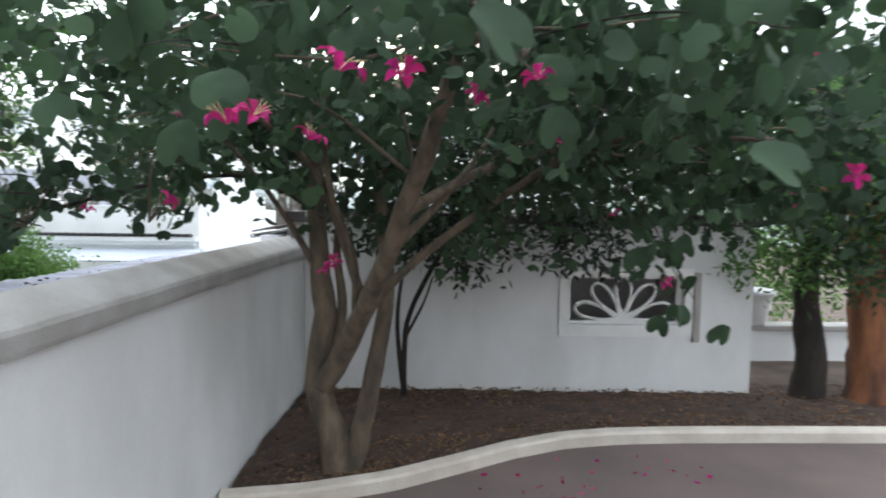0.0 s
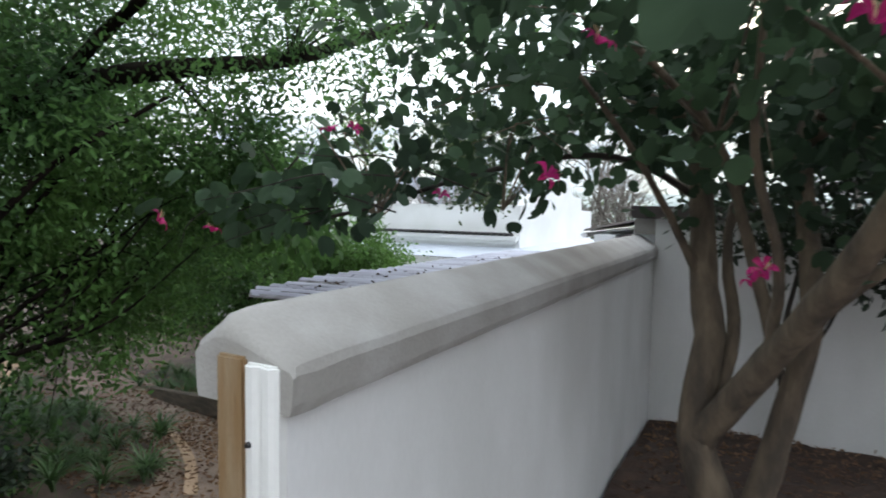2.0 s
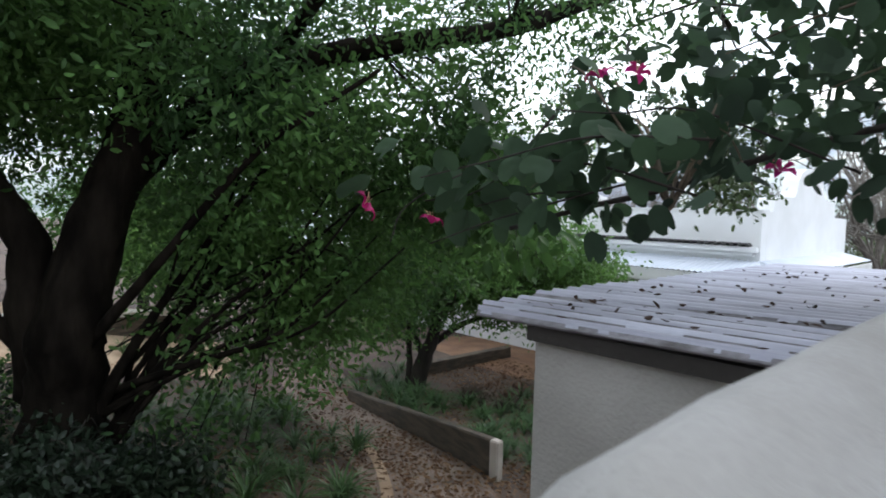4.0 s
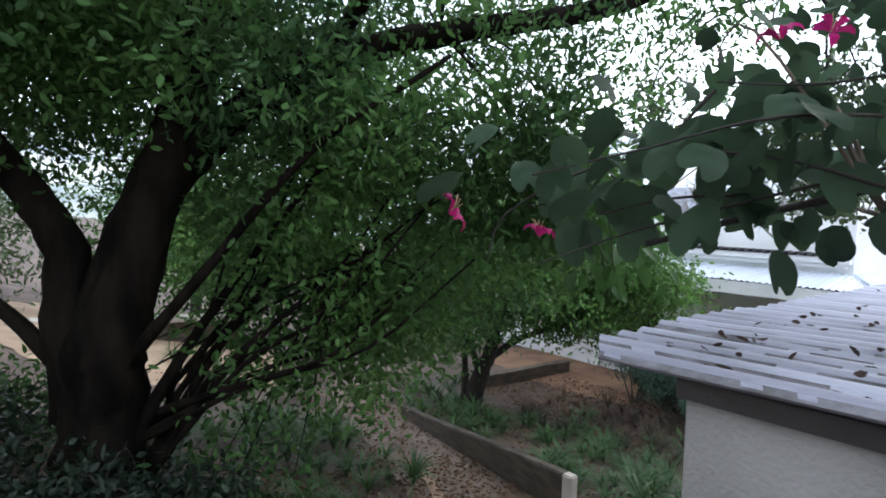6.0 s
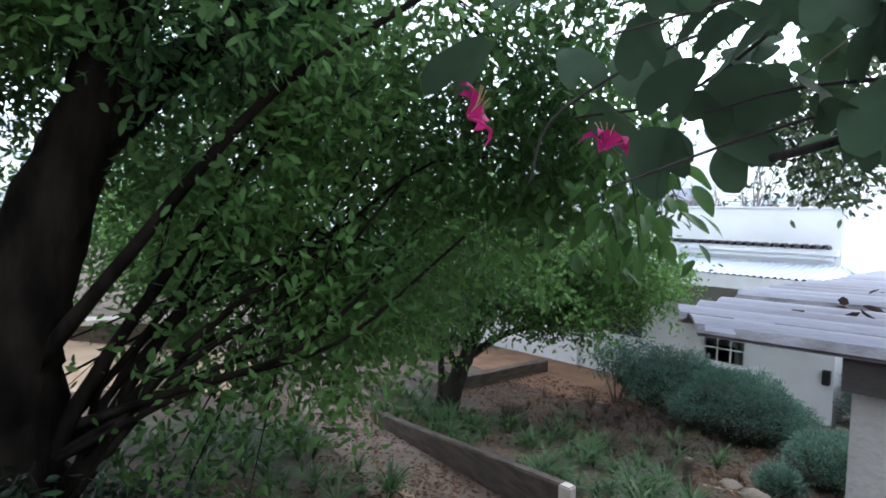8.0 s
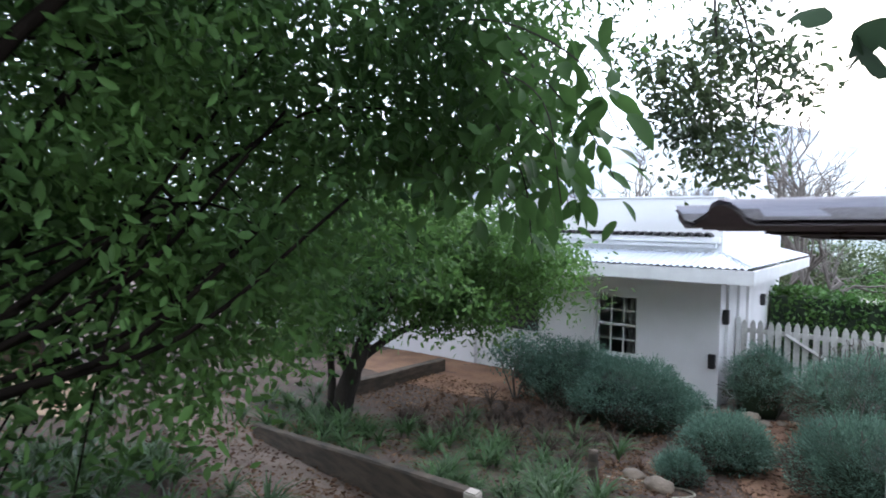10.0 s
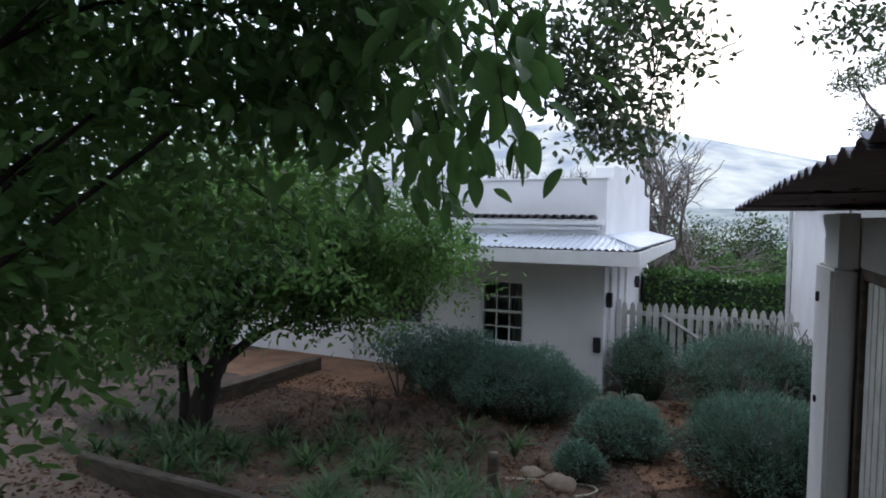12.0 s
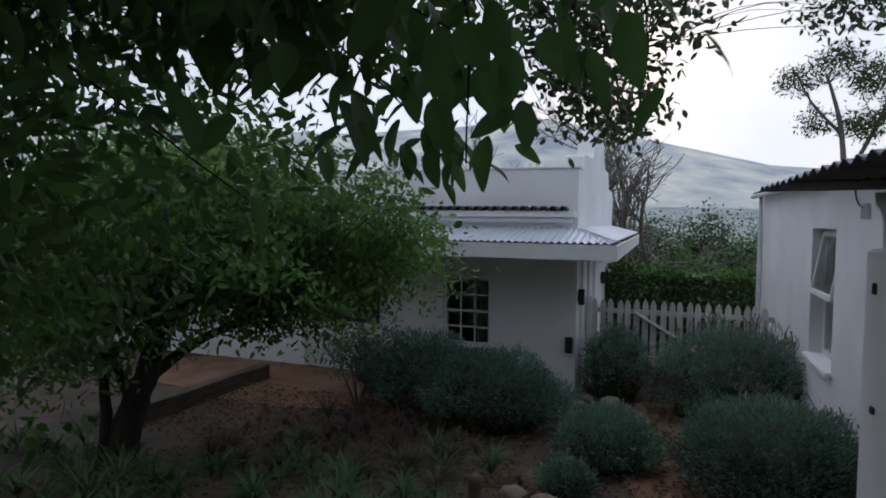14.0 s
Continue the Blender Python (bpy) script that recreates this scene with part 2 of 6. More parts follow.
def clear_of_lane(c, keep):
    ok = np.ones(len(c), bool)
    for a, b in zip(LANE, LANE[1:]):
        d = b - a
        t = np.clip(((c - a) @ d) / (d @ d), 0, 1)
        ok &= np.linalg.norm(c - (a + t[:, None] * d), axis=1) > keep
    return ok


def leaf_mesh(name, centres, dirs, length, width, rng, fold=0.25, lobes=False):
    """Many leaves in one mesh: each a folded blade from its stalk at the centre along its direction."""
    n = len(centres)
    d = dirs / np.linalg.norm(dirs, axis=1, keepdims=True)
    r = rng.normal(size=(n, 3)) + np.array([0, 0, 0.0])
    s = np.cross(d, r)
    s /= np.linalg.norm(s, axis=1, keepdims=True)
    nor = np.cross(s, d)
    L = (length * rng.uniform(0.65, 1.25, n))[:, None]
    Wd = (width * rng.uniform(0.7, 1.2, n))[:, None]
    if lobes:
        half = [(0.08, 0.3, 0.12), (0.26, 0.5, 0.2), (0.5, 0.55, 0.25), (0.76, 0.47, 0.24), (0.95, 0.33, 0.16), (0.98, 0.16, 0.08)]
        prof = [(0, 0, 0)] + half + [(0.78, 0, 0)] + [(a, -b, c) for a, b, c in half[::-1]]
        faces = [(0, 1, 2, 3), (0, 3, 4, 7), (4, 5, 6, 7), (0, 11, 12, 13), (0, 7, 10, 11), (7, 8, 9, 10)]
    else:
        prof = [(0, 0, 0), (0.32, 0.46, 0.3), (0.7, 0.38, 0.3), (1.0, 0, -0.05), (0.7, -0.38, 0.3), (0.32, -0.46, 0.3)]
        faces = [(0, 1, 2, 3), (0, 3, 4, 5)]
    k = len(prof)
    v = np.stack([centres + d * L * a + s * Wd * b + nor * Wd * (c * fold * 2) for a, b, c in prof], 1).reshape(-1, 3)
    loops, starts, totals = [], [], []
    base = np.arange(n)[:, None] * k
    cols = np.concatenate([np.array(f) for f in faces])
    loops = (base + cols[None, :]).ravel()
    tot = np.tile([len(f) for f in faces], n)
    st = np.concatenate([[0], np.cumsum(tot)[:-1]])
    me = bpy.data.meshes.new(name)
    me.vertices.add(len(v))
    me.vertices.foreach_set("co", v.ravel())
    me.loops.add(len(loops))
    me.loops.foreach_set("vertex_index", loops.astype(np.int32))
    me.polygons.add(len(tot))
    me.polygons.foreach_set("loop_start", st.astype(np.int32))
    me.update(calc_edges=True)
    return me


def cloud_points(blobs, n, rng, per=9, spread=0.16, hollow=0.35):
    """Twig ends in uneven clumps inside ellipsoids, and the leaves round them."""
    wts = np.array([b[3] * b[4] * b[5] * (b[6] if len(b) > 6 else 1) for b in blobs])
    pick = rng.choice(len(blobs), size=max(1, n // per), p=wts / wts.sum())
    u = rng.normal(size=(len(pick), 3))
    u /= np.linalg.norm(u, axis=1, keepdims=True)
    rad = (hollow + (1 - hollow) * rng.uniform(0, 1, len(pick)) ** 0.6)
    # uneven outline
    lump = 1 + 0.28 * np.sin(u[:, 0] * 5 + pick * 1.7) * np.sin(u[:, 1] * 6 + 1.3 * pick) + 0.22 * np.sin(u[:, 2] * 7 + u[:, 0] * 4)
    B = np.array([b[:6] for b in blobs])
    c = B[pick, :3] + u * B[pick, 3:6] * (rad * lump)[:, None]
    c = np.repeat(c, per, 0)
    out = np.repeat(u, per, 0)
    c = c + rng.normal(size=c.shape) * spread * np.array([1, 1, 0.75])
    d = rng.normal(size=c.shape) + out * 0.5 + np.array([0, 0, -0.35])
    return c, d


def crown(parent, name, blobs, n, length, width, mat, seed, per=9, spread=0.16, keep=0.6, lobes=False, label="", hollow=0.35, floor=None):
    rng = np.random.default_rng(seed)
    c, d = cloud_points(blobs, n, rng, per, spread, hollow)
    ok = clear_of_lane(c, keep)
    if floor is not None:
        ok &= c[:, 2] > floor
    ok &= ~((c[:, 0] > -3.4) & (c[:, 0] < -1.5) & (c[:, 1] > 3.0) & (c[:, 1] < 8.2) & (c[:, 2] < 1.75))
    me = leaf_mesh(name, c[ok], d[ok], length, width, rng, lobes=lobes)
    return link_mesh(name, me, mat, parent, label)


def twigs(bm, start, blobs, count, r0, rng, droop=0.0):
    """Fine branches from a point on a limb out into the crown."""
    B = np.array([b[:6] for b in blobs])
    for i in range(count):
        b = B[i % len(B)]
        u = rng.normal(size=3)
        u /= np.linalg.norm(u)
        end = b[:3] + u * b[3:6] * 0.85
        a = np.array(min(start, key=lambda s: float(np.linalg.norm(np.array(s) - end)) + 0.15 * ((i * 7) % 5)))
        mid = (a + end) / 2 + rng.normal(size=3) * 0.12 + np.array([0, 0, 0.18 - droop])
        q = (a * 0.35 + mid * 0.65)
        if not clear_of_lane(np.array([mid, end, q]), 0.5).all():
            continue
        limb(bm, [a, mid, end], r0 * rng.uniform(0.7, 1.2), r0 * 0.22, 5, 4, 0.04, int(rng.integers(1e6)))


def smoothstep(a, b, x):
    t = min(max((x - a) / (b - a), 0.0), 1.0)
    return t * t * (3 - 2 * t)


def piecewise(x, xs, ys):
    return float(np.interp(x, xs, ys))


def ground_z(x, y):
    za = 0.33 * (1 - smoothstep(0.6, 4.4, y)) - 0.02
    zb = piecewise(y, (-3, 1.0, 2.0, 2.5, 3.9, 6.0, 9.2, 13.0, 20, 60, 200, 3000), (0.3, 0.28, 0.2, 0.05, -0.35, -0.72, -1.27, -1.4, -1.8, -7, -24, -40))
    zb -= 0.03 * min(max(-4 - x, 0.0), 6.0)
    if 8 < y < 14:
        zb = max(zb, -1.42)
    za = za + (zb - za) * smoothstep(8.5, 10.0, y)
    w = smoothstep(-1.76, -1.62, x) if y > 1.85 else smoothstep(-2.7, -0.8, x)
    return zb + (za - zb) * w

# ---- ground ----
def sheet(name, xs, ys, zf, mat, label, category, inside=None, rough=0.0, seed=3):
    bm = bmesh.new()
    rng = random.Random(seed)
    grid = {}
    for i, x in enumerate(xs):
        for j, y in enumerate(ys):
            grid[i, j] = bm.verts.new((x, y, zf(x, y) + rng.uniform(-rough, rough)))
    for i in range(len(xs) - 1):
        for j in range(len(ys) - 1):
            if inside is None or inside((xs[i] + xs[i + 1]) / 2, (ys[j] + ys[j + 1]) / 2):
                bm.faces.new((grid[i, j], grid[i + 1, j], grid[i + 1, j + 1], grid[i, j + 1]))
    bmesh.ops.delete(bm, geom=[v for v in bm.verts if not v.link_faces], context="VERTS")
    return tagged(finish(name, bm, mat, smooth=True), label, category, kind="structure")


def span(a, b, step):
    n = max(1, round((b - a) / step))
    return [a + (b - a) * i / n for i in range(n)]


GX = [-3000, -800, -200, -80, -40, -24] + span(-18, -1.76, 0.28) + [-1.76, -1.72, -1.66, -1.62] + span(-1.4, 7, 0.4) + [7, 12, 24, 60, 200, 800, 3000]
GY = [-3000, -800, -200, -60, -25, -12, -6] + span(-4, 20, 0.28) + [20, 24, 30, 40, 60, 90, 140, 220, 400, 800, 1500, 3000]
sheet("ground", GX, GY, ground_z, EARTH, "brown earth strewn with dry fallen leaves", "ground", rough=0.012)


def kerb_y(x):
    return piecewise(x, (-1.6, -1.0, -0.4, 0.1, 0.6, 1.1, 1.6, 2.2, 3.0, 4.2, 9.0), (4.12, 4.24, 4.46, 4.76, 5.08, 5.31, 5.42, 5.47, 5.5, 5.53, 5.6))


# the drive follows the kerb, the mulched bed lies behind it
bm = bmesh.new()
rows = []
for i in range(56):
    x = -1.56 + i * 0.19
    ky = kerb_y(x)
    rows.append([bm.verts.new((x, -4 + (ky + 4) * j / 30, ground_z(x, -4 + (ky + 4) * j / 30) + 0.012)) for j in range(31)])
for a, b in zip(rows, rows[1:]):
    for j in range(30):
        if not (a[j].co.x < -1.0 and a[j].co.y < 1.9):
            bm.faces.new((a[j], b[j], b[j + 1], a[j + 1]))
tagged(finish("road", bm, DRIVE, smooth=True), "reddish brown worn drive with fallen petals", "drive", kind="structure")

bm = bmesh.new()
rng = random.Random(5)
rows = []
for i in range(90):
    x = -1.56 + i * 0.1
    ky = kerb_y(x) + 0.1
    rows.append([bm.verts.new((x, ky + (7.2 - ky) * j / 26, 0.02 + 0.05 * math.sin(math.pi * min(1, j / 20)) + rng.uniform(-0.018, 0.018))) for j in range(27)])
for a, b in zip(rows, rows[1:]):
    for j in range(26):
        bm.faces.new((a[j], b[j], b[j + 1], a[j + 1]))
tagged(finish("planting_bed", bm, MULCH), "dark mulched planting bed under trees", "flower bed", kind="structure")

# kerb in cast lengths
kerb = thing("kerb", "curved cream painted concrete kerb round a bed", "kerb", kind="structure")
kx = -1.56
line = []
while kx < 9:
    line.append(Vector((kx, kerb_y(kx), 0)))
    kx += 0.12
acc, seg = 0.0, [line[0]]
for a, b in zip(line, line[1:]):
    acc += (b - a).length
    seg.append(b)
    if acc > 0.9:
        bm = bmesh.new()
        prof = [(-0.07, -0.08), (-0.066, 0.085), (-0.05, 0.105), (0.05, 0.11), (0.066, 0.09), (0.07, -0.08)]
        rings = []
        for q0, q, q1 in zip([seg[0]] + seg, seg, seg[1:] + [seg[-1]]):
            d = (q1 - q0).normalized()
            s = Vector((-d.y, d.x, 0))
            rings.append([bm.verts.new(q + s * u + Vector((0, 0, v))) for u, v in prof])
        for r0, r1 in zip(rings, rings[1:]):
            for k in range(5):
                bm.faces.new((r0[k], r0[k + 1], r1[k + 1], r1[k]))
        bm.faces.new(rings[0]), bm.faces.new(rings[-1][::-1])
        bmesh.ops.recalc_face_normals(bm, faces=bm.faces)
        part("kerbstone", bm, KERB, kerb)
        acc, seg = 0.0, [b + (a - b).normalized() * 0.006]

# ---- boundary wall with coping ----
wall = thing("boundary_wall", "white plastered garden wall with weathered sloped coping", "wall", (-1.69, 4.4, 0), kind="structure")
def wall_part(name, bm, mat, parent=wall, label=""):
    ob = part(name, bm, mat, parent, label)
    ob.matrix_parent_inverse = Matrix.Translation((1.69, -4.4, 0))
    return ob
bm = bmesh.new()
prism(bm, [(-1.795, -1.2), (-1.585, -1.2), (-1.585, 1.6), (-1.795, 1.6)], "y", 1.892, 7.0)
wall_part("wall_body", bm, WHITE_WALL)
bm = bmesh.new()
prof = [(-1.845, 1.575), (-1.555, 1.575), (-1.549, 1.60), (-1.548, 1.665), (-1.558, 1.688), (-1.62, 1.722), (-1.69, 1.764), (-1.74, 1.788), (-1.762, 1.793), (-1.788, 1.784), (-1.842, 1.735), (-1.854, 1.70), (-1.85, 1.60)]
# the end is hipped: the top sinks and rounds off towards the gate
hip = [(1.868, 0.52), (1.876, 0.68), (1.890, 0.82), (1.912, 0.93), (1.945, 0.98), (1.99, 1.0)]
ys = hip + [(2.07 + i * 0.1643, 1.0) for i in range(31)]
rg = random.Random(8)
rings = [[bm.verts.new((u + rg.uniform(-0.002, 0.002), y, (v if v < 1.66 else 1.66 + (v - 1.66) * k) + rg.uniform(-0.002, 0.002))) for u, v in prof] for y, k in ys]
for r0, r1 in zip(rings, rings[1:]):
    for k in range(len(prof)):
        bm.faces.new((r0[k], r0[(k + 1) % len(prof)], r1[(k + 1) % len(prof)], r1[k]))
bm.faces.new(rings[0]), bm.faces.new(rings[-1][::-1])
bmesh.ops.recalc_face_normals(bm, faces=bm.faces)
for f in bm.faces:
    f.smooth = len(f.verts) == 4 and f.calc_center_median().z > 1.68
wall_part("coping", bm, CAP, label="rough cream coping with sloped top")
# jamb on the wall's end
bm = bmesh.new()
box(bm, -1.770, -1.682, 1.854, 1.890, -0.2, 1.694, 0.006)
wall_part("jamb_board", bm, RAW_WOOD, label="bare brown timber gate jamb")
bm = bmesh.new()
prism(bm, [(-1.679, 1.890), (-1.679, 1.858), (-1.670, 1.849), (-1.65, 1.849), (-1.640, 1.857), (-1.632, 1.857), (-1.622, 1.851), (-1.604, 1.852), (-1.594, 1.86), (-1.584, 1.864), (-1.584, 1.890)], "z", -0.2, 1.684)
bmesh.ops.bevel(bm, geom=[e for e in bm.edges if min(v.co.z for v in e.verts) > 1.6], offset=0.006, segments=2, affect="EDGES")
wall_part("jamb_moulding", bm, WHITE_WOOD, label="white moulded timber strip")
for z in (1.50, 1.2, 0.7):
    bm = bmesh.new()
    bmesh.ops.create_cone(bm, cap_ends=True, segments=10, radius1=0.009, radius2=0.006, depth=0.012, matrix=Matrix.Translation((-1.660, 1.847, z)) @ Matrix.Rotation(math.pi / 2, 4, "X"))
    wall_part("screw", bm, BLACK)

# ---- far building wall with the fan window ----
out = thing("outbuilding", "white plastered outbuilding with a fanlight window", "building", (0.9, 6.85, 0))
def out_part(name, bm, mat, label="", parent=None):
    ob = part(name, bm, mat, parent or out, label)
    ob.matrix_parent_inverse = Matrix.Translation((-0.9, -6.85, 0)) if parent is None else Matrix.Identity(4)
    return ob
WX0, WX1, WZ0, WZ1 = 1.44, 2.78, 0.80, 1.36
for spec in ((-1.58, WX0, 6.85, 7.1, -0.3, 1.95), (WX1, 3.57, 6.85, 7.1, -0.3, 1.95), (WX0, WX1, 6.85, 7.1, -0.3, WZ0), (WX0, WX1, 6.85, 7.1, WZ1, 1.95)):
    out_part("wall_panel", boxes(spec), WHITE_WALL)
out_part("wall_side", boxes((3.32, 3.57, 7.1, 9.6, -0.6, 1.95)), WHITE_WALL)
out_part("wall_back", boxes((-1.0, 3.32, 9.35, 9.6, -0.9, 1.95)), WHITE_WALL)
out_part("roof_slab", boxes((-1.8, 3.62, 6.78, 9.62, 1.952, 2.07), bevel=0.01), RUST, "dark brown roof edge")
out_part("wall_stub", boxes((-1.78, -1.584, 6.86, 7.1, 1.80, 1.948)), SHED_WALL)
out_part("surround", boxes((WX0 - 0.1, WX1 + 0.1, 6.825, 6.85, WZ0 - 0.13, WZ0 - 0.002), (WX0 - 0.1, WX0 - 0.002, 6.825, 6.85, WZ0, WZ1), (WX1 + 0.002, WX1 + 0.1, 6.825, 6.85, WZ0, WZ1), (WX0 - 0.1, WX1 + 0.1, 6.825, 6.85, WZ1, WZ1 + 0.1), bevel=0.006), WHITE_WOOD)
out_part("shutter_edge", boxes((2.88, 2.95, 6.79, 6.848, 0.62, 1.42), bevel=0.005), SHED_WALL, "grey weathered board beside the window")
out_part("pane", boxes((WX0, WX1, 6.99, 6.996, WZ0, WZ1)), GLASS).visible_shadow = False
out_part("frame", boxes((WX0, WX0 + 0.05, 6.94, 7.0, WZ0, WZ1), (WX1 - 0.05, WX1, 6.94, 7.0, WZ0, WZ1), (WX0 + 0.05, WX1 - 0.05, 6.94, 7.0, WZ0, WZ0 + 0.03), (WX0 + 0.05, WX1 - 0.05, 6.94, 7.0, WZ1 - 0.03, WZ1)), WHITE_WOOD)
# fan of petals
fcx, fcz = (WX0 + WX1) / 2, WZ0 + 0.04
for k in range(5):
    a = radians(18 + 36 * k)
    bm = bmesh.new()
    ring = []
    for q in range(25):
        s = 2 * math.pi * q / 24
        r = 0.09 + 0.45 * (0.5 - 0.5 * math.cos(s))
        w = 0.12 * math.sin(s) * (0.4 + 0.6 * (0.5 - 0.5 * math.cos(s)))
        ring.append((fcx + math.cos(a) * r * 1.08 - math.sin(a) * w, 6.95, fcz + math.sin(a) * r * 0.95 + math.cos(a) * w))
    tube(bm, ring, [0.02] * 25, 6)
    out_part("fan_petal", bm, WHITE_WOOD)
bm = bmesh.new()
prism(bm, [(fcx + 0.1 * math.cos(math.pi * i / 10), fcz - 0.02 + 0.1 * math.sin(math.pi * i / 10)) for i in range(11)], "y", 6.93, 6.965)
out_part("fan_hub", bm, WHITE_WOOD)

# ---- shed against the wall ----
shed = thing("garden_shed", "low grey plastered shed with corrugated roof", "shed", (-2.5, 5.5, 0))
def shed_part(name, bm, mat, label="", smooth=False):
    ob = part(name, bm, mat, shed, label, smooth)
    ob.matrix_parent_inverse = Matrix.Translation((2.5, -5.5, 0))
    return ob
bm = bmesh.new()
prism(bm, [(-2.95, 3.385), (-1.80, 3.385), (-1.80, 3.55), (-2.95, 3.55)], "z", -1.4, 1.49)
shed_part("wall_front", bm, SHED_WALL)
bm = bmesh.new()
prism(bm, [(-2.95, 3.552), (-2.74, 3.552), (-2.74, 5.72), (-2.95, 5.72)], "z", -1.6, 1.41)
shed_part("wall_side", bm, SHED_WALL)
bm = bmesh.new()
prism(bm, [(-2.955, 3.335), (-1.86, 3.335), (-1.86, 3.382), (-2.955, 3.382)], "z", 1.458, 1.514)
shed_part("fascia_beam", bm, DARK_WOOD, "dark beam under the roof")
# white pier beside a boarded door in the shed's long side
shed_part("pier", boxes((-3.08, -2.955, 7.152, 7.75, -1.5, 1.13), bevel=0.018), WHITE_WALL, "white plastered pier with a rough face")
bm = bmesh.new()
prism(bm, [(7.152, 1.132), (7.58, 1.132), (7.585, 1.20), (7.61, 1.28), (7.67, 1.34), (7.76, 1.38), (7.76, 1.43), (7.152, 1.43)], "x", -3.05, -2.955)
shed_part("pier_head", bm, WHITE_WALL, "narrower pier head with a curved corbel")
shed_part("bolt", boxes((-3.095, -3.08, 7.50, 7.54, 0.29, 0.33), bevel=0.004), BLACK)
shed_part("hook", boxes((-3.10, -3.08, 7.55, 7.565, 0.90, 0.96), bevel=0.003), BLACK)
shed_part("lintel", boxes((-2.95, -2.75, 5.722, 7.75, 1.14, 1.405)), SHED_WALL)
shed_part("wall_end", boxes((-2.95, -1.8, 7.752, 7.95, -1.4, 1.405)), SHED_WALL)
shed_part("door_frame", boxes((-2.945, -2.86, 5.724, 5.80, -1.4, 1.138), (-2.945, -2.86, 7.07, 7.15, -1.4, 1.138), (-2.945, -2.86, 5.802, 7.068, 1.08, 1.138), bevel=0.005), GREY_WOOD, "dark weathered door frame")
for i in range(10):
    y = 5.805 + i * 0.126
    shed_part("door_board", boxes((-2.925, -2.895, y, y + 0.117, -1.35, 1.075), bevel=0.008), PICKET)


def corrugated(x0, y0, x1, y1, zf, pitch, amp, along="x", steps=10):
    """A corrugated sheet whose ridges run along x or y; zf gives the height."""
    bm = bmesh.new()
    rows = []
    across = (y1 - y0) if along == "x" else (x1 - x0)
    m = round(across / pitch * 8)
    for j in range(m + 1):
        w = across * j / m
        off = -amp * math.cos(2 * math.pi * w / pitch)
        row = []
        for i in range(steps + 1):
            s = i / steps
            x, y = (x0 + (x1 - x0) * s, y0 + w) if along == "x" else (x0 + w, y0 + (y1 - y0) * s)
            row.append(bm.verts.new((x, y, zf(x, y) + off)))
        rows.append(row)
    for a, b in zip(rows, rows[1:]):
        for i in range(steps):
            bm.faces.new((a[i], a[i + 1], b[i + 1], b[i]))
    return bm


def shed_roof_z(x, y):
    return 1.557 + (x + 1.87) * 0.015 - (y - 3.3) * 0.013


# overlapping roof sheets, their free ends uneven
GROOVES = []
RIDGE, AMP = 0.14, 0.013
def roof_edge(y):
    return -3.328 - 0.046 * (y - 3.31)


sheets = [(y, k, lift, roof_edge(y)) for y, k, lift in ((3.31, 4, 0.0), (3.87, 5, 0.014), (4.56, 5, 0.003), (5.25, 5, 0.007), (5.94, 5, 0.003), (6.63, 5, 0.007), (7.32, 6, 0.003))]
rg = random.Random(4)
for n, (y0, ridges, lift, xe) in enumerate(sheets):
    def settle(x, y):
        """The first sheet's corner is cut off and the second lies a little askew."""
        x += (roof_edge(y) - xe) * max(0, (-1.87 - x) / (-1.87 - xe))
        if n == 0:
            x += 0.14 * max(0, 1 - (y - 3.31) / 0.2) * max(0, (-1.87 - x) / 1.5)
        if n == 1:
            y += max(0, x + 3.2) * 0.16 * max(0, 1 - (y - 3.87) / 0.7)
        return x, y
    w = ridges * RIDGE
    bm = corrugated(xe, y0, -1.87, y0 + w + (0.07 if n < 6 else 0), lambda x, y: shed_roof_z(x, y) + lift, RIDGE, AMP, steps=70)
    # groove faces coloured darker, for dirt and for the shadows between ridges
    for f in bm.faces:
        q = f.calc_center_median()
        w1 = ((q.y - y0) / RIDGE + 0.5) % 1 - 0.5
        if abs(w1) < 0.20 + 0.07 * noise.noise(Vector((q.x * 9, q.y * 9, n))):
            f.material_index = 1
    for v in bm.verts:
        v.co.x, v.co.y = settle(v.co.x + rg.uniform(-0.003, 0.003), v.co.y)
    for k in range(ridges):
        for _ in range(16):
            x, y = rg.uniform(xe + 0.15, -1.95), y0 + k * RIDGE + rg.gauss(0, 0.01)
            if k or n:
                z = shed_roof_z(x, y) + lift - AMP + 0.003
                GROOVES.append((*settle(x, y), z))
    # darker copy just below the sheet puts the underside's shade into colour
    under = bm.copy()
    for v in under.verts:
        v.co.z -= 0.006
    shed_part("roof_sheet", bm, CORR, smooth=True).data.materials.append(DARK_GROOVE)
    shed_part("sheet_underside", under, SHADED_ZINC, "brown underside of the roof sheet, shade put into its colour", smooth=True)

# ---- long building behind the shed ----
lb = thing("long_building", "white rendered building with a sash window ajar", "building", (-1.5, 12.5, -1.2))
def lb_part(name, bm, mat, label="", parent=None, smooth=False):
    ob = part(name, bm, mat, parent or lb, label, smooth)
    if parent is None:
        ob.matrix_parent_inverse = Matrix.Translation((1.5, -12.5, 1.2))
    return ob
LY0, LY1, LZ0, LZ1 = 10.92, 11.95, -0.25, 1.2
for spec in ((-2.5, -2.25, 8.2, LY0, -1.7, 1.72), (-2.5, -2.25, LY1, 15.8, -1.9, 1.72), (-2.5, -2.25, LY0, LY1, -1.7, LZ0), (-2.5, -2.25, LY0, LY1, LZ1, 1.72)):
    lb_part("wall_panel", boxes(spec), WHITE_HOUSE)
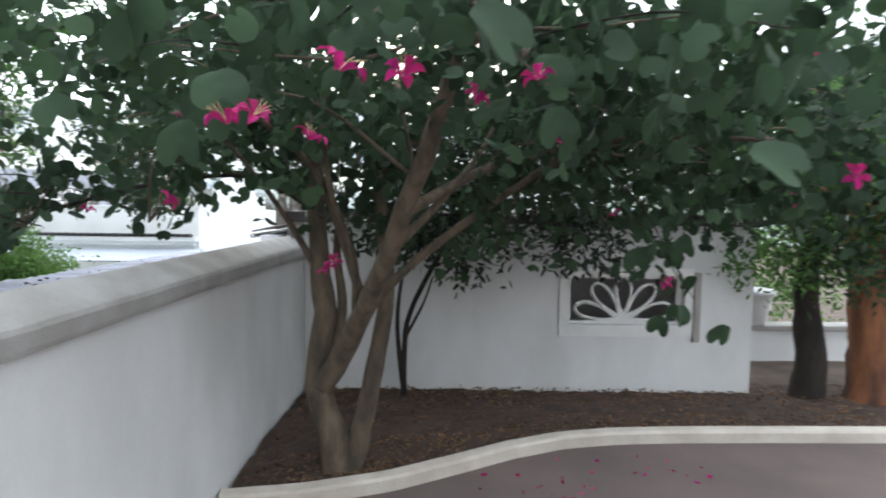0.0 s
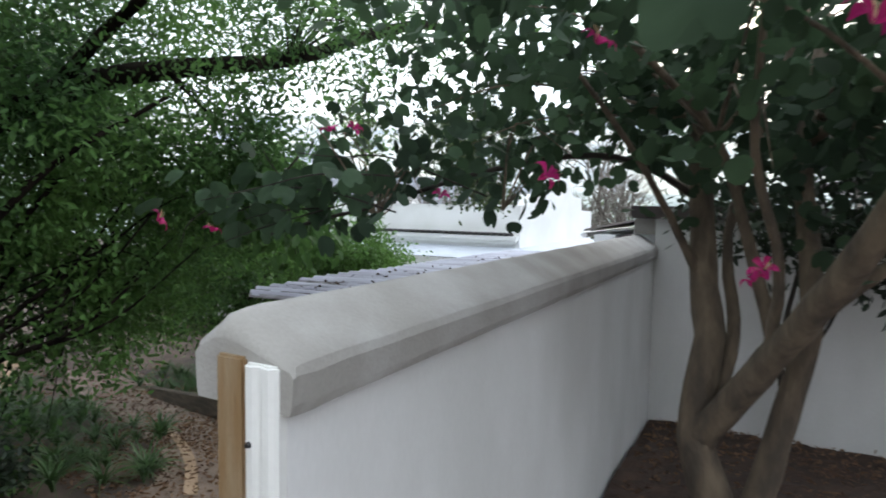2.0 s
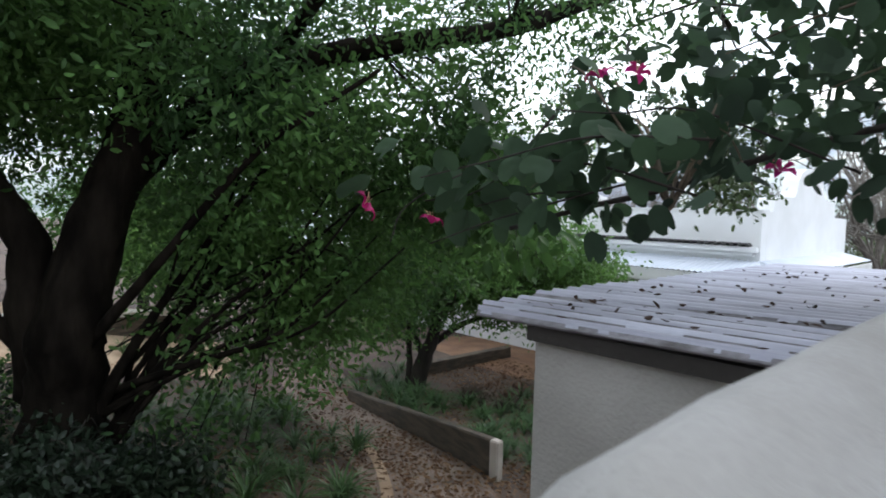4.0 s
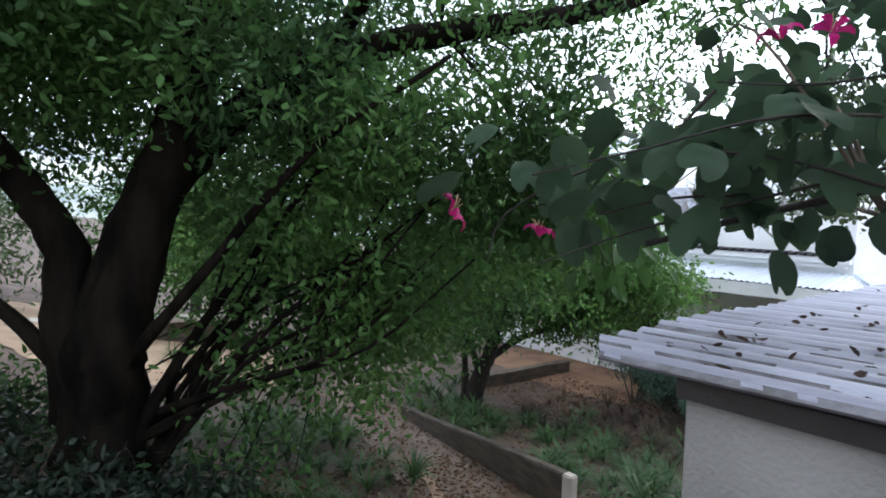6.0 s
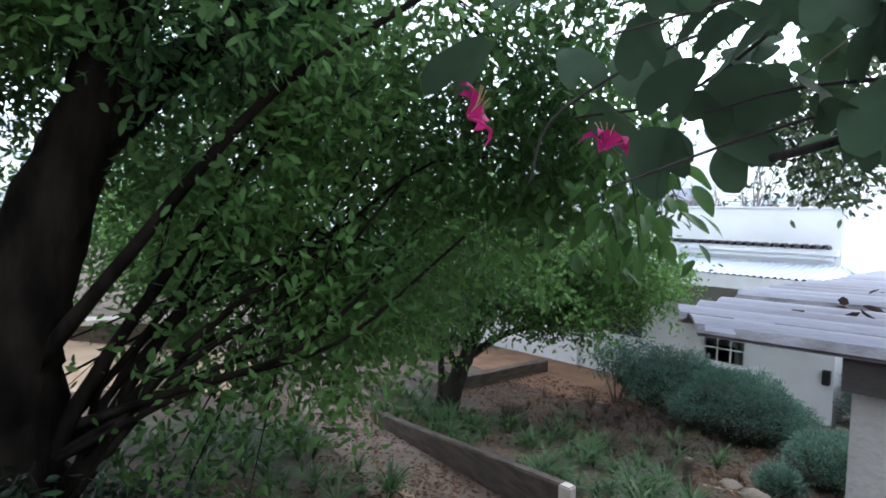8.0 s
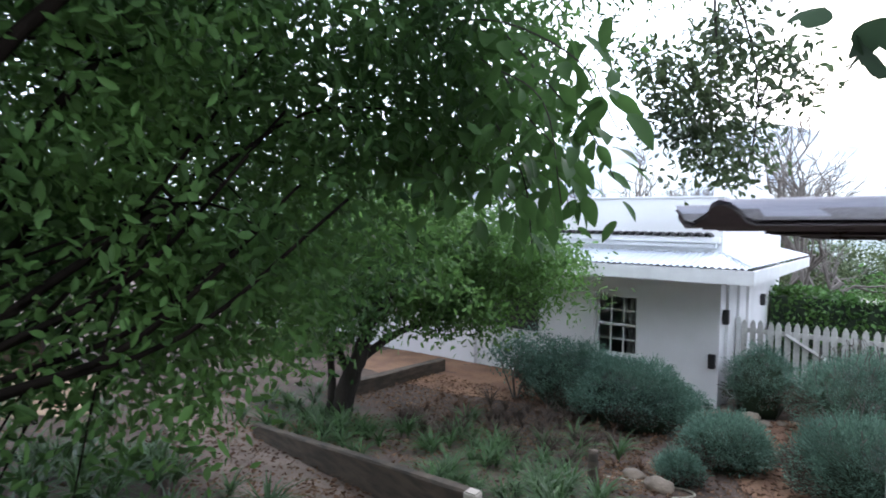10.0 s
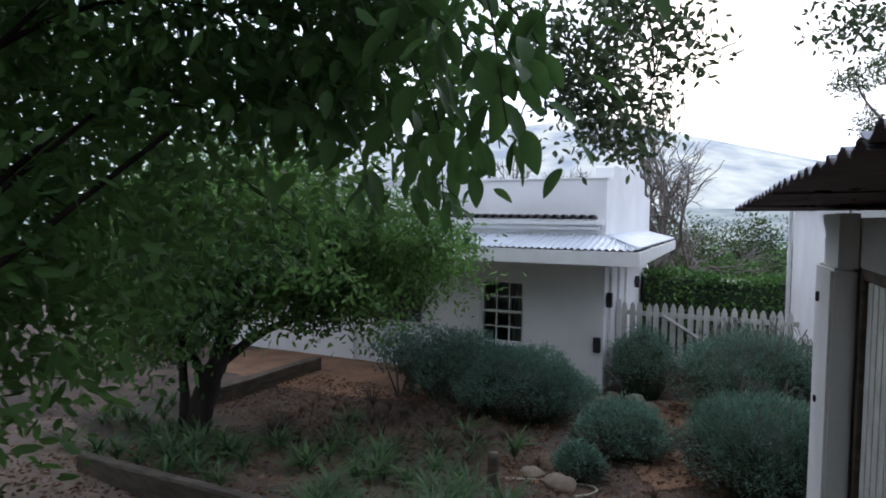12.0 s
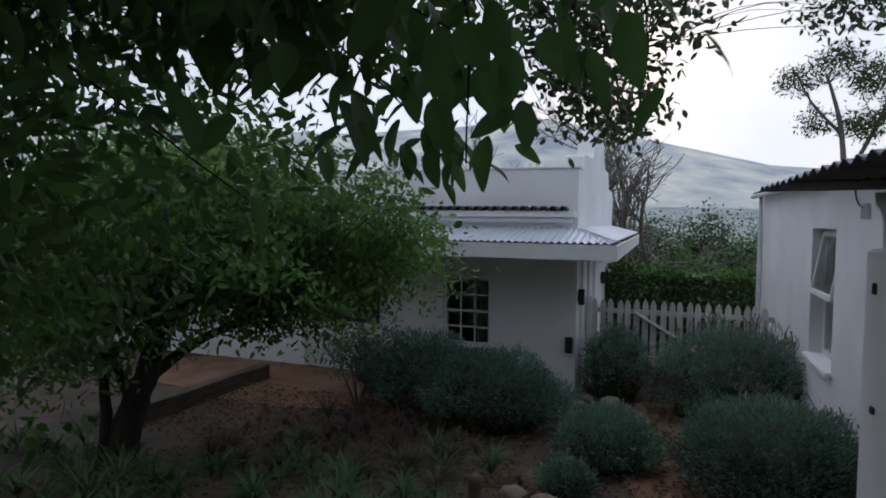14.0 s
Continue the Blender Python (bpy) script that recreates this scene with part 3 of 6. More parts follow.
lb_part("wall_end", boxes((-2.25, 0.8, 15.55, 15.8, -1.9, 1.72)), WHITE_HOUSE)
# inner wall coloured near black to stand in for the unlit room
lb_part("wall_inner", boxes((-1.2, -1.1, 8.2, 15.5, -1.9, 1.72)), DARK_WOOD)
lb_part("gutter", boxes((-2.70, -2.615, 8.3, 15.97, 1.675, 1.735), bevel=0.02), PIPE)
bm = corrugated(-2.66, 8.3, 0.9, 15.95, lambda x, y: 1.78 + (x + 2.6) * 0.22, 0.1, 0.012, steps=4)
lb_part("roof", bm, RUST, "dark rusty corrugated roof", smooth=True)
bm = bmesh.new()
limb(bm, [(-2.56, 15.66, 1.7), (-2.56, 15.66, 0.5), (-2.56, 15.66, -1.6)], 0.035, 0.035, 8, 3, 0)
lb_part("downpipe", bm, PIPE)
FX0, FX1 = -2.36, -2.30
win = lb_part("window", boxes((FX0, FX1, LY0, LY0 + 0.06, LZ0, LZ1), (FX0, FX1, LY1 - 0.06, LY1, LZ0, LZ1), (FX0, FX1, LY0 + 0.06, LY1 - 0.06, LZ0, LZ0 + 0.06), (FX0, FX1, LY0 + 0.06, LY1 - 0.06, LZ1 - 0.06, LZ1), (FX0, FX1, LY0 + 0.06, LY1 - 0.06, 0.40, 0.45)), WHITE_WOOD, "white painted timber window frame")
part("pane", boxes((-2.335, -2.331, LY0 + 0.06, LY1 - 0.06, LZ0 + 0.06, 0.40)), GLASS, win).visible_shadow = False
# the upper light is hung from its top and pushed open at the foot
SH, SW = 0.72, LY1 - LY0 - 0.13
leaf = lb_part("top_hung_light", boxes((-0.025, 0.025, 0, 0.05, -SH, 0), (-0.025, 0.025, SW - 0.05, SW, -SH, 0), (-0.025, 0.025, 0.05, SW - 0.05, -SH, -SH + 0.06), (-0.025, 0.025, 0.05, SW - 0.05, -0.05, 0), bevel=0.004), WHITE_WOOD, "open top-hung window light")
leaf.matrix_basis = pose(-2.385, LY0 + 0.065, LZ1 - 0.04, 0, 9, 0)
part("pane", boxes((-0.003, 0.003, 0.05, SW - 0.05, -SH + 0.06, -0.05)), GLASS, leaf).visible_shadow = False
lb_part("window_sill", boxes((-2.56, -2.40, LY0 - 0.04, LY1 + 0.04, LZ0 - 0.06, LZ0 - 0.004), bevel=0.01), WHITE_HOUSE)
# wire and its three insulators under the eave
bm = bmesh.new()
tube(bm, smooth_line([(-2.52, 10.25, 1.68), (-2.53, 10.2, 1.52), (-2.53, 10.08, 1.42), (-2.52, 10.0, 1.40)], 5), [0.008] * 16, 6)
lb_part("wire", bm, BLACK)
for y in (9.88, 9.95, 10.02):
    lb_part("insulator", boxes((-2.535, -2.50, y - 0.012, y + 0.012, 1.30, 1.43), bevel=0.006), PIPE)

# ---- cottage ----
cot = thing("cottage", "white cottage with stepped gable and low veranda roof", "house", (-9, 15, -1.4))
def cot_part(name, bm, mat, label="", parent=None, smooth=False):
    ob = part(name, bm, mat, parent or cot, label, smooth)
    if parent is None:
        ob.matrix_parent_inverse = Matrix.Translation((9, -15, 1.4))
    return ob
FY, FT = 13.12, 13.42
CX = -5.35
VX0, VX1, VZ0, VZ1 = -7.52, -6.71, -0.80, 0.32
DX0, DX1, DZ1 = -10.18, -9.38, 0.48
BX0, BX1, BZ0, BZ1 = -14.2, -13.4, -0.80, 0.32
for spec in ((-18, BX0, FY, FT, -1.7, 2.04), (BX0, BX1, FY, FT, -1.7, BZ0), (BX0, BX1, FY, FT, BZ1, 2.04), (BX1, DX0, FY, FT, -1.7, 2.04), (DX0, DX1, FY, FT, DZ1, 2.04), (DX0, DX1, FY, FT, -1.7, -1.45), (DX1, VX0, FY, FT, -1.7, 2.04), (VX0, VX1, FY, FT, -1.7, VZ0), (VX0, VX1, FY, FT, VZ1, 2.04), (VX1, CX, FY, FT, -1.7, 2.04)):
    cot_part("wall_panel", boxes(spec), WHITE_HOUSE)
bm = bmesh.new()
prism(bm, [(13.424, -1.9), (19.1, -1.9), (19.1, 1.90), (19.05, 1.94), (17.98, 1.97), (17.93, 2.28), (17.85, 2.32), (17.12, 2.34), (16.98, 2.45), (16.84, 2.70), (16.6, 2.87), (16.3, 2.955), (15.95, 2.98), (15.6, 2.955), (15.32, 2.87), (15.12, 2.70), (15.02, 2.46), (14.9, 2.35), (13.80, 2.32), (13.74, 2.28), (13.70, 2.04), (13.424, 2.04)], "x", CX - 0.3, CX)
cot_part("wall_gable", bm, WHITE_HOUSE)
cot_part("wall_back", boxes((-18, CX - 0.3, 18.6, 18.9, -1.9, 1.8)), WHITE_HOUSE)
cot_part("wall_left", boxes((-18, -17.7, FT, 18.6, -1.7, 2.04)), WHITE_HOUSE)
cot_part("roof_deck", boxes((-17.7, CX - 0.3, FT, 18.6, 1.6, 1.7)), CORR_WHITE)
cot_part("floor_slab", boxes((-17.7, CX - 0.3, FT, 18.6, -1.6, -1.5)), DARK_WOOD)
for y0, y1 in ((13.50, 13.62), (14.35, 14.6), (15.2, 15.45)):
    cot_part("pilaster", boxes((CX + 0.002, CX + 0.05, y0, y1, -1.6, 0.66)), WHITE_HOUSE)
# moulding and tile course on the parapet
cot_part("cornice", boxes((-17.5, -5.37, FY - 0.16, FY - 0.002, 1.30, 1.40), (-17.5, -5.43, FY - 0.1, FY - 0.002, 1.22, 1.297), bevel=0.012), WHITE_HOUSE)
cot_part("parapet_coping", boxes((-18, CX + 0.02, FY - 0.02, FT + 0.02, 2.042, 2.075), bevel=0.008), WHITE_HOUSE)
x = -13.5
rg = random.Random(11)
tile_me = None
while x < -5.48:
    bm = bmesh.new()
    pts = [(x + 0.068 * math.cos(math.pi * i / 8), 1.405 + 0.068 * math.sin(math.pi * i / 8)) for i in range(9)]
    pts += [(x + 0.05 * math.cos(math.pi * i / 8), 1.405 + 0.05 * math.sin(math.pi * i / 8)) for i in range(8, -1, -1)]
    prism(bm, pts, "y", FY - 0.2, FY - 0.004)
    cot_part("roof_tile", bm, TILE)
    x += 0.15
# veranda roof: front and side, with fascia
def ver_z(x, y):
    return 1.14 - (FY - y) * 0.17
EY, EX = 12.06, -4.72
bm = corrugated(-18, EY, EX, FY, ver_z, 0.1, 0.013, along="y", steps=3)
for v in bm.verts:
    lim = EX - (v.co.y - EY) * (EX - CX) / (FY - EY)
    if v.co.x > lim:
        v.co.x = lim
cot_part("veranda_roof", bm, CORR_WHITE, "pale corrugated veranda roof", smooth=True)
bm = corrugated(CX + 0.001, EY, EX, 18.7, lambda x, y: 1.14 - (x - CX) * 0.17 / 0.689, 0.1, 0.013, along="x", steps=3)
for v in bm.verts:
    lim = EY + (EX - v.co.x) * (FY - EY) / (EX - CX)
    if v.co.y < lim:
        v.co.y = lim
cot_part("veranda_side_roof", bm, CORR_WHITE, smooth=True)
cot_part("fascia_front", boxes((-18, EX + 0.03, EY - 0.035, EY, 0.725, 0.935), bevel=0.004), WHITE_WOOD)
cot_part("fascia_side", boxes((EX, EX + 0.03, EY + 0.002, 18.7, 0.725, 0.935), bevel=0.004), WHITE_WOOD)
cot_part("veranda_ceiling", boxes((-18, CX, EY + 0.004, FY - 0.003, 0.745, 0.765), (CX + 0.052, EX - 0.003, EY + 0.004, 18.6, 0.745, 0.765)), WHITE_HOUSE)


def sash(x0, x1, z0, z1):
    w = cot_part("window", boxes((x0, x0 + 0.05, 13.2, 13.28, z0, z1), (x1 - 0.05, x1, 13.2, 13.28, z0, z1), (x0 + 0.05, x1 - 0.05, 13.2, 13.28, z0, z0 + 0.05), (x0 + 0.05, x1 - 0.05, 13.2, 13.28, z1 - 0.05, z1), (x0 + 0.05, x1 - 0.05, 13.21, 13.27, (z0 + z1) / 2 - 0.022, (z0 + z1) / 2 + 0.022)), WHITE_WOOD, "white twelve-pane sash window")
    iw = (x1 - x0 - 0.1)
    zs = [z0 + 0.05, (z0 + z1) / 2 - 0.022, (z0 + z1) / 2 + 0.022, z1 - 0.05]
    for lo, hi in ((zs[0], zs[1]), (zs[2], zs[3])):
        mid = (lo + hi) / 2
        for k in (1, 2):
            xx = x0 + 0.05 + iw * k / 3
            part("glazing_bar", boxes((xx - 0.011, xx + 0.011, 13.22, 13.26, lo, hi)), WHITE_WOOD, w)
        for k in range(3):
            xa, xb = x0 + 0.05 + iw * k / 3 + (0.011 if k else 0), x0 + 0.05 + iw * (k + 1) / 3 - (0.011 if k < 2 else 0)
            part("glazing_bar", boxes((xa, xb, 13.22, 13.26, mid - 0.011, mid + 0.011)), WHITE_WOOD, w)
            for a, b in ((lo, mid - 0.011), (mid + 0.011, hi)):
                part("pane", boxes((xa, xb, 13.238, 13.242, a, b)), GLASS, w).visible_shadow = False
    for ob in w.children:
        ob.matrix_parent_inverse = Matrix.Identity(4)
    cot_part("window_sill", boxes((x0 - 0.05, x1 + 0.05, FY - 0.05, 13.2, z0 - 0.05, z0 - 0.002), bevel=0.006), WHITE_HOUSE)


sash(VX0, VX1, VZ0, VZ1)
sash(BX0, BX1, BZ0, BZ1)
# curtain behind one sash
bm = bmesh.new()
cur = [bm.verts.new((VX1 - 0.32 + i * 0.03, 13.5 + 0.02 * math.sin(i * 2.1), z)) for i in range(11) for z in (VZ0, VZ1)]
for i in range(10):
    bm.faces.new((cur[2 * i], cur[2 * i + 2], cur[2 * i + 3], cur[2 * i + 1]))
bmesh.ops.solidify(bm, geom=bm.faces[:], thickness=0.006)
tagged(finish("curtain", bm, CLOTH), "pale curtain drawn aside behind a sash window", "curtain")
# half door: lower leaf shut, upper leaf open on a dark room
dr = cot_part("stable_door", boxes((DX0, DX1, 13.2, 13.25, -1.44, -0.55), bevel=0.004), WHITE_WOOD, "white lower half of a stable door")
for xa, xb in ((DX0 + 0.1, -9.83), (-9.73, DX1 - 0.1)):
    part("door_panel", boxes((xa, xb, 13.188, 13.2, -1.3, -0.72), bevel=0.004), WHITE_WOOD, dr)
up = cot_part("upper_leaf", boxes((DX1 + 0.01, DX1 + 0.72, FY - 0.06, FY - 0.015, -0.54, 0.46), bevel=0.004), DARK_WOOD, "dark upper door leaf folded open")
cot_part("door_frame", boxes((DX0, DX0 + 0.05, 13.26, 13.32, -1.44, DZ1), (DX1 - 0.05, DX1, 13.26, 13.32, -1.44, DZ1), (DX0 + 0.05, DX1 - 0.05, 13.26, 13.32, DZ1 - 0.05, DZ1)), WHITE_WOOD)


def wall_lamp(at, turn):
    lamp = thing("wall_lamp", "small black box lantern on a white wall", "lamp", at, "cottage wall lamps")
    lamp.rotation_euler[2] = radians(turn)
    part("housing", boxes((-0.055, 0.055, -0.1, -0.012, -0.12, 0.12), bevel=0.008), BLACK, lamp)
    part("bracket", boxes((-0.03, 0.03, -0.012, -0.001, -0.06, 0.06)), BLACK, lamp)


wall_lamp((CX - 0.09, FY, -0.64), 0)
wall_lamp((CX, 13.29, 0.08), 90)
wall_lamp((CX, 16.65, 0.08), 90)

# gabled house far behind the cottage
fh = thing("far_house", "distant white house with a rounded gable and grey roof", "house", (-22.6, 35.0, -3))
fh.rotation_euler[2] = radians(32)
gable = [(-5.5, -2.0), (5.5, -2.0), (5.5, 4.6), (2.1, 4.75), (1.9, 5.1), (1.45, 5.25), (1.3, 5.6), (0.9, 5.95), (0.45, 6.12), (0.0, 6.17), (-0.45, 6.12), (-0.9, 5.95), (-1.3, 5.6), (-1.45, 5.25), (-1.9, 5.1), (-2.1, 4.75), (-5.5, 4.6)]
bm = bmesh.new()
prism(bm, gable, "y", 0.0, 0.35)
part("wall_gable", bm, WHITE_HOUSE, fh)
bm = bmesh.new()
prism(bm, [(0.36, 4.4), (0.36, 4.7), (3.4, 7.1), (6.5, 4.7), (6.5, 4.4)], "x", -5.4, 5.4)
part("roof", bm, THATCH, fh, "grey thatched roof")
part("wall_body", boxes((-5.3, 5.3, 0.36, 6.4, -2.0, 4.39)), WHITE_HOUSE, fh)

# unseen plain walls added to close the drive and block sky behind the walk
mh = thing("main_house", "unseen plain white wall added to close the drive", "house", (1, -3.6, 0))
for spec in ((-4.5, 9.0, -3.9, -3.6, -0.3, 4.2), (8.7, 9.0, -3.6, 5.2, -0.3, 4.2)):
    ob = part("wall_panel", boxes(spec), WHITE_WALL, mh)
    ob.matrix_parent_inverse = Matrix.Translation((-1, 3.6, 0))

# ---- garden floor pieces ----
def strip(name, line, width, mat, label, category, lift=0.012, n=8, kind="structure", rough=0.006):
    bm = bmesh.new()
    pts = smooth_line([(x, y, 0) for x, y in line], n)
    rg = random.Random(2)
    rows = []
    for q0, q, q1 in zip([pts[0]] + pts, pts, pts[1:] + [pts[-1]]):
        d = (q1 - q0).normalized()
        s = Vector((-d.y, d.x, 0))
        row = []
        for k in range(7):
            p = q + s * (width * (k / 6 - 0.5) * (1 + rg.uniform(-0.04, 0.04)))
            row.append(bm.verts.new((p.x, p.y, ground_z(p.x, p.y) + lift + rg.uniform(-rough, rough))))
        rows.append(row)
    for a, b in zip(rows, rows[1:]):
        for k in range(6):
            bm.faces.new((a[k], b[k], b[k + 1], a[k + 1]))
    bmesh.ops.recalc_face_normals(bm, faces=bm.faces)
    return tagged(finish(name, bm, mat, smooth=True), label, category, kind=kind)


PATH_MAT = material("trodden_gravel_path", (0.25, 0.19, 0.15), 1.0, 3.0, 0.4, 1.0, 60, second=(0.17, 0.125, 0.10))
strip("path", [(-2.2, 1.2), (-3.4, 2.7), (-4.6, 4.3), (-5.5, 5.25), (-7.2, 5.95), (-9.2, 6.6), (-11.5, 7.6)], 1.25, PATH_MAT, "trodden gravel garden path with dry leaves", "path", 0.02)
strip("path_border", [(-4.75, 4.15), (-5.5, 4.75), (-6.3, 5.25), (-6.9, 5.5)], 0.11, SAND, "narrow pale concrete strip beside a path", "border", 0.035)


def patch(name, cx, cy, rx, ry, mat, label, category, lift, seed):
    bm = bmesh.new()
    rg = random.Random(seed)
    prev = None
    ph = [rg.uniform(0, 6) for _ in range(3)]
    rings = []
    for r in range(9):
        ring = []
        for k in range(120):
            a = 2 * math.pi * k / 120
            w = (r / 8) * (1 + 0.08 * math.sin(3 * a + ph[0]) + 0.05 * math.sin(7 * a + ph[1])) + (0.05 * noise.noise(Vector((9 * math.cos(a), 9 * math.sin(a), ph[2]))) + rg.uniform(-0.02, 0.02) if r == 8 else 0)
            x, y = cx + rx * w * math.cos(a), cy + ry * w * math.sin(a)
            y = min(y, 13.11)
            ring.append(bm.verts.new((x, y, ground_z(x, y) + lift + rg.uniform(-0.008, 0.008))))
        rings.append(ring)
    for a, b in zip(rings[1:], rings[2:]):
        for k in range(120):
            bm.faces.new((a[k], a[(k + 1) % 120], b[(k + 1) % 120], b[k]))
    bm.faces.new(rings[1])
    for v in [v for v in bm.verts if not v.link_faces]:
        bm.verts.remove(v)
    bmesh.ops.recalc_face_normals(bm, faces=bm.faces)
    return tagged(finish(name, bm, mat, smooth=True), label, category, kind="structure")


patch("patio", -9.2, 12.3, 3.6, 1.3, PATIO, "orange gravel yard before a cottage", "yard", 0.012, 4)
patch("sandy_ground", -14.6, 4.4, 4.2, 2.4, SAND, "pale sandy open ground", "ground", 0.014, 6)
patch("leaf_walk", -3.9, 11.6, 0.75, 2.2, PATIO, "reddish path strewn with dry leaves", "path", 0.016, 9)

edging = thing("path_edging", "mossy timber sleeper edging a garden path", "edging", (-7.1, 6.5, -0.8))
def beam(parent, a, b, w, h, mat, name, off):
    bm = bmesh.new()
    a, b = Vector(a), Vector(b)
    d = (b - a)
    n = 14
    s = Vector((-d.y, d.x, 0)).normalized()
    rg = random.Random(7)
    rows = []
    for i in range(n + 1):
        q = a + d * (i / n)
        row = []
        for u, v in ((-w / 2, -h), (-w / 2, -0.015), (-w / 2 + 0.015, 0), (w / 2 - 0.015, 0), (w / 2, -0.015), (w / 2, -h)):
            row.append(bm.verts.new(q + s * (u + rg.uniform(-0.005, 0.005)) + Vector((0, 0, v + rg.uniform(-0.007, 0.007)))))
        rows.append(row)
    for r0, r1 in zip(rows, rows[1:]):
        for k in range(6):
            bm.faces.new((r0[k], r0[(k + 1) % 6], r1[(k + 1) % 6], r1[k]))
    bm.faces.new(rows[0]), bm.faces.new(rows[-1][::-1])
    bmesh.ops.recalc_face_normals(bm, faces=bm.faces)
    ob = part(name, bm, mat, parent)
    ob.matrix_parent_inverse = Matrix.Translation(off)
    return ob
beam(edging, (-5.42, 6.1, -0.37), (-8.93, 6.80, -0.83), 0.1, 0.55, GREY_WOOD, "sleeper", (7.1, -6.5, 0.8))
ob = part("peg", boxes((-5.44, -5.33, 6.0, 6.1, -1.0, -0.35), bevel=0.012), KERB, edging, "short pale square peg")
ob.matrix_parent_inverse = Matrix.Translation((7.1, -6.5, 0.8))
step = thing("patio_step", "low timber step at the edge of a gravel yard", "step", (-11.3, 12.2, -1.3))
beam(step, (-10.3, 12.15, -1.17), (-10.42, 9.58, -1.17), 0.18, 0.25, GREY_WOOD, "step_board", (11.3, -12.2, 1.3))
stub = thing("garden_stake", "short weathered round timber stake in a bed", "stake", (-5.45, 8.3, -1.15))
bm = bmesh.new()
limb(bm, [(0, 0, -0.1), (0.01, 0, 0.2), (0.0, 0.01, 0.42)], 0.055, 0.05, 9, 3, 0.05)
part("stake_pole", bm, GREY_WOOD, stub, smooth=True)


# ---- trees ----
def tree_part(tree, at, name, bm, mat, label=""):
    ob = part(name, bm, mat, tree, label, True)
    ob.matrix_parent_inverse = Matrix.Translation([-c for c in at])
    return ob


def fix(ob, at):
    ob.matrix_parent_inverse = Matrix.Translation([-c for c in at])
    return ob


# flowering tree in the mulched bed, leaning over the wall
at = (-0.82, 4.7, 0.05)
bau = thing("flowering_tree", "multi-stemmed tree with lobed leaves and magenta flowers", "tree", at)
bm = bmesh.new()
limb(bm, [(-0.80, 4.68, -0.05), (-0.84, 4.7, 0.25), (-0.97, 4.7, 0.7), (-0.93, 4.72, 1.3), (-1.0, 4.78, 1.9), (-1.05, 4.9, 2.7), (-1.15, 5.1, 3.4)], 0.15, 0.045, 10, 4, 0.07, 1)
limb(bm, [(-0.96, 4.7, 0.68), (-0.78, 4.55, 0.98), (-0.55, 4.2, 1.4), (-0.34, 3.75, 1.85), (-0.15, 3.4, 2.3), (0.02, 3.15, 2.75), (0.1, 3.0, 3.2)], 0.1, 0.04, 9, 4, 0.07, 2)
limb(bm, [(-0.76, 4.7, -0.02), (-0.66, 4.7, 0.25), (-0.52, 4.66, 0.9), (-0.43, 4.6, 1.55), (-0.5, 4.8, 2.4), (-0.4, 5.2, 3.2)], 0.11, 0.035, 9, 4, 0.07, 3)
limb(bm, [(-0.6, 4.62, 1.35), (-0.75, 4.5, 1.9), (-0.9, 4.2, 2.4), (-1.2, 3.6, 2.75)], 0.045, 0.016, 7, 4, 0.05, 5)
limb(bm, [(-0.25, 3.6, 2.1), (0.4, 4.2, 2.45), (1.2, 3.9, 2.6), (1.9, 3.5, 2.55)], 0.04, 0.014, 7, 4, 0.05, 6)
limb(bm, [(0.05, 3.1, 2.9), (0.2, 2.8, 2.95), (0.28, 2.6, 2.88), (0.3, 2.2, 2.75), (0.25, 1.9, 2.62)], 0.03, 0.012, 7, 4, 0.05, 7)
limb(bm, [(-0.5, 4.8, 2.4), (0.2, 4.6, 2.95), (0.9, 4.9, 3.2)], 0.035, 0.012, 7, 4, 0.05, 7)
limb(bm, [(-1.0, 4.8, 2.1), (-1.6, 5.6, 2.4), (-2.5, 6.2, 2.5)], 0.035, 0.012, 7, 4, 0.05, 8)
limb(bm, [(-0.9, 4.71, 0.85), (-0.80, 4.78, 1.3), (-0.86, 4.9, 1.9), (-0.7, 5.1, 2.6), (-0.5, 5.3, 3.3)], 0.05, 0.018, 7, 5, 0.06, 9)
limb(bm, [(-0.55, 4.2, 1.4), (-0.2, 4.3, 1.75), (0.25, 4.25, 2.1), (0.8, 4.1, 2.5), (1.3, 4.0, 2.9)], 0.045, 0.016, 7, 5, 0.06, 10)
limb(bm, [(-0.62, 4.3, 1.3), (-0.6, 4.05, 1.8), (-0.72, 3.8, 2.3), (-0.7, 3.5, 2.9)], 0.035, 0.014, 7, 5, 0.06, 11)
limb(bm, [(-0.98, 4.76, 1.6), (-1.15, 4.55, 2.0), (-1.3, 4.2, 2.35), (-1.5, 3.8, 2.7)], 0.032, 0.012, 7, 5, 0.06, 12)
limb(bm, [(-0.34, 3.75, 1.85), (0.0, 3.9, 2.2), (0.3, 4.2, 2.6), (0.5, 4.6, 3.1)], 0.034, 0.012, 7, 5, 0.06, 13)
BAU = [(-0.1, 4.5, 2.15, 0.75, 0.6, 0.38), (0.7, 4.7, 2.1, 0.8, 0.6, 0.42), (-0.7, 4.8, 3.1, 2.2, 1.3, 0.75), (-0.1, 3.1, 3.05, 1.9, 1.2, 0.55), (1.5, 4.2, 2.75, 1.3, 1.1, 0.65, 1.7), (2.6, 4.4, 2.6, 0.9, 0.8, 0.65, 1.5), (-0.6, 4.3, 2.5, 1.0, 0.9, 0.45), (-2.0, 4.9, 2.75, 1.0, 1.3, 0.5), (1.0, 2.6, 2.95, 1.2, 1.0, 0.45), (-1.3, 2.8, 2.95, 1.0, 0.8, 0.42)]
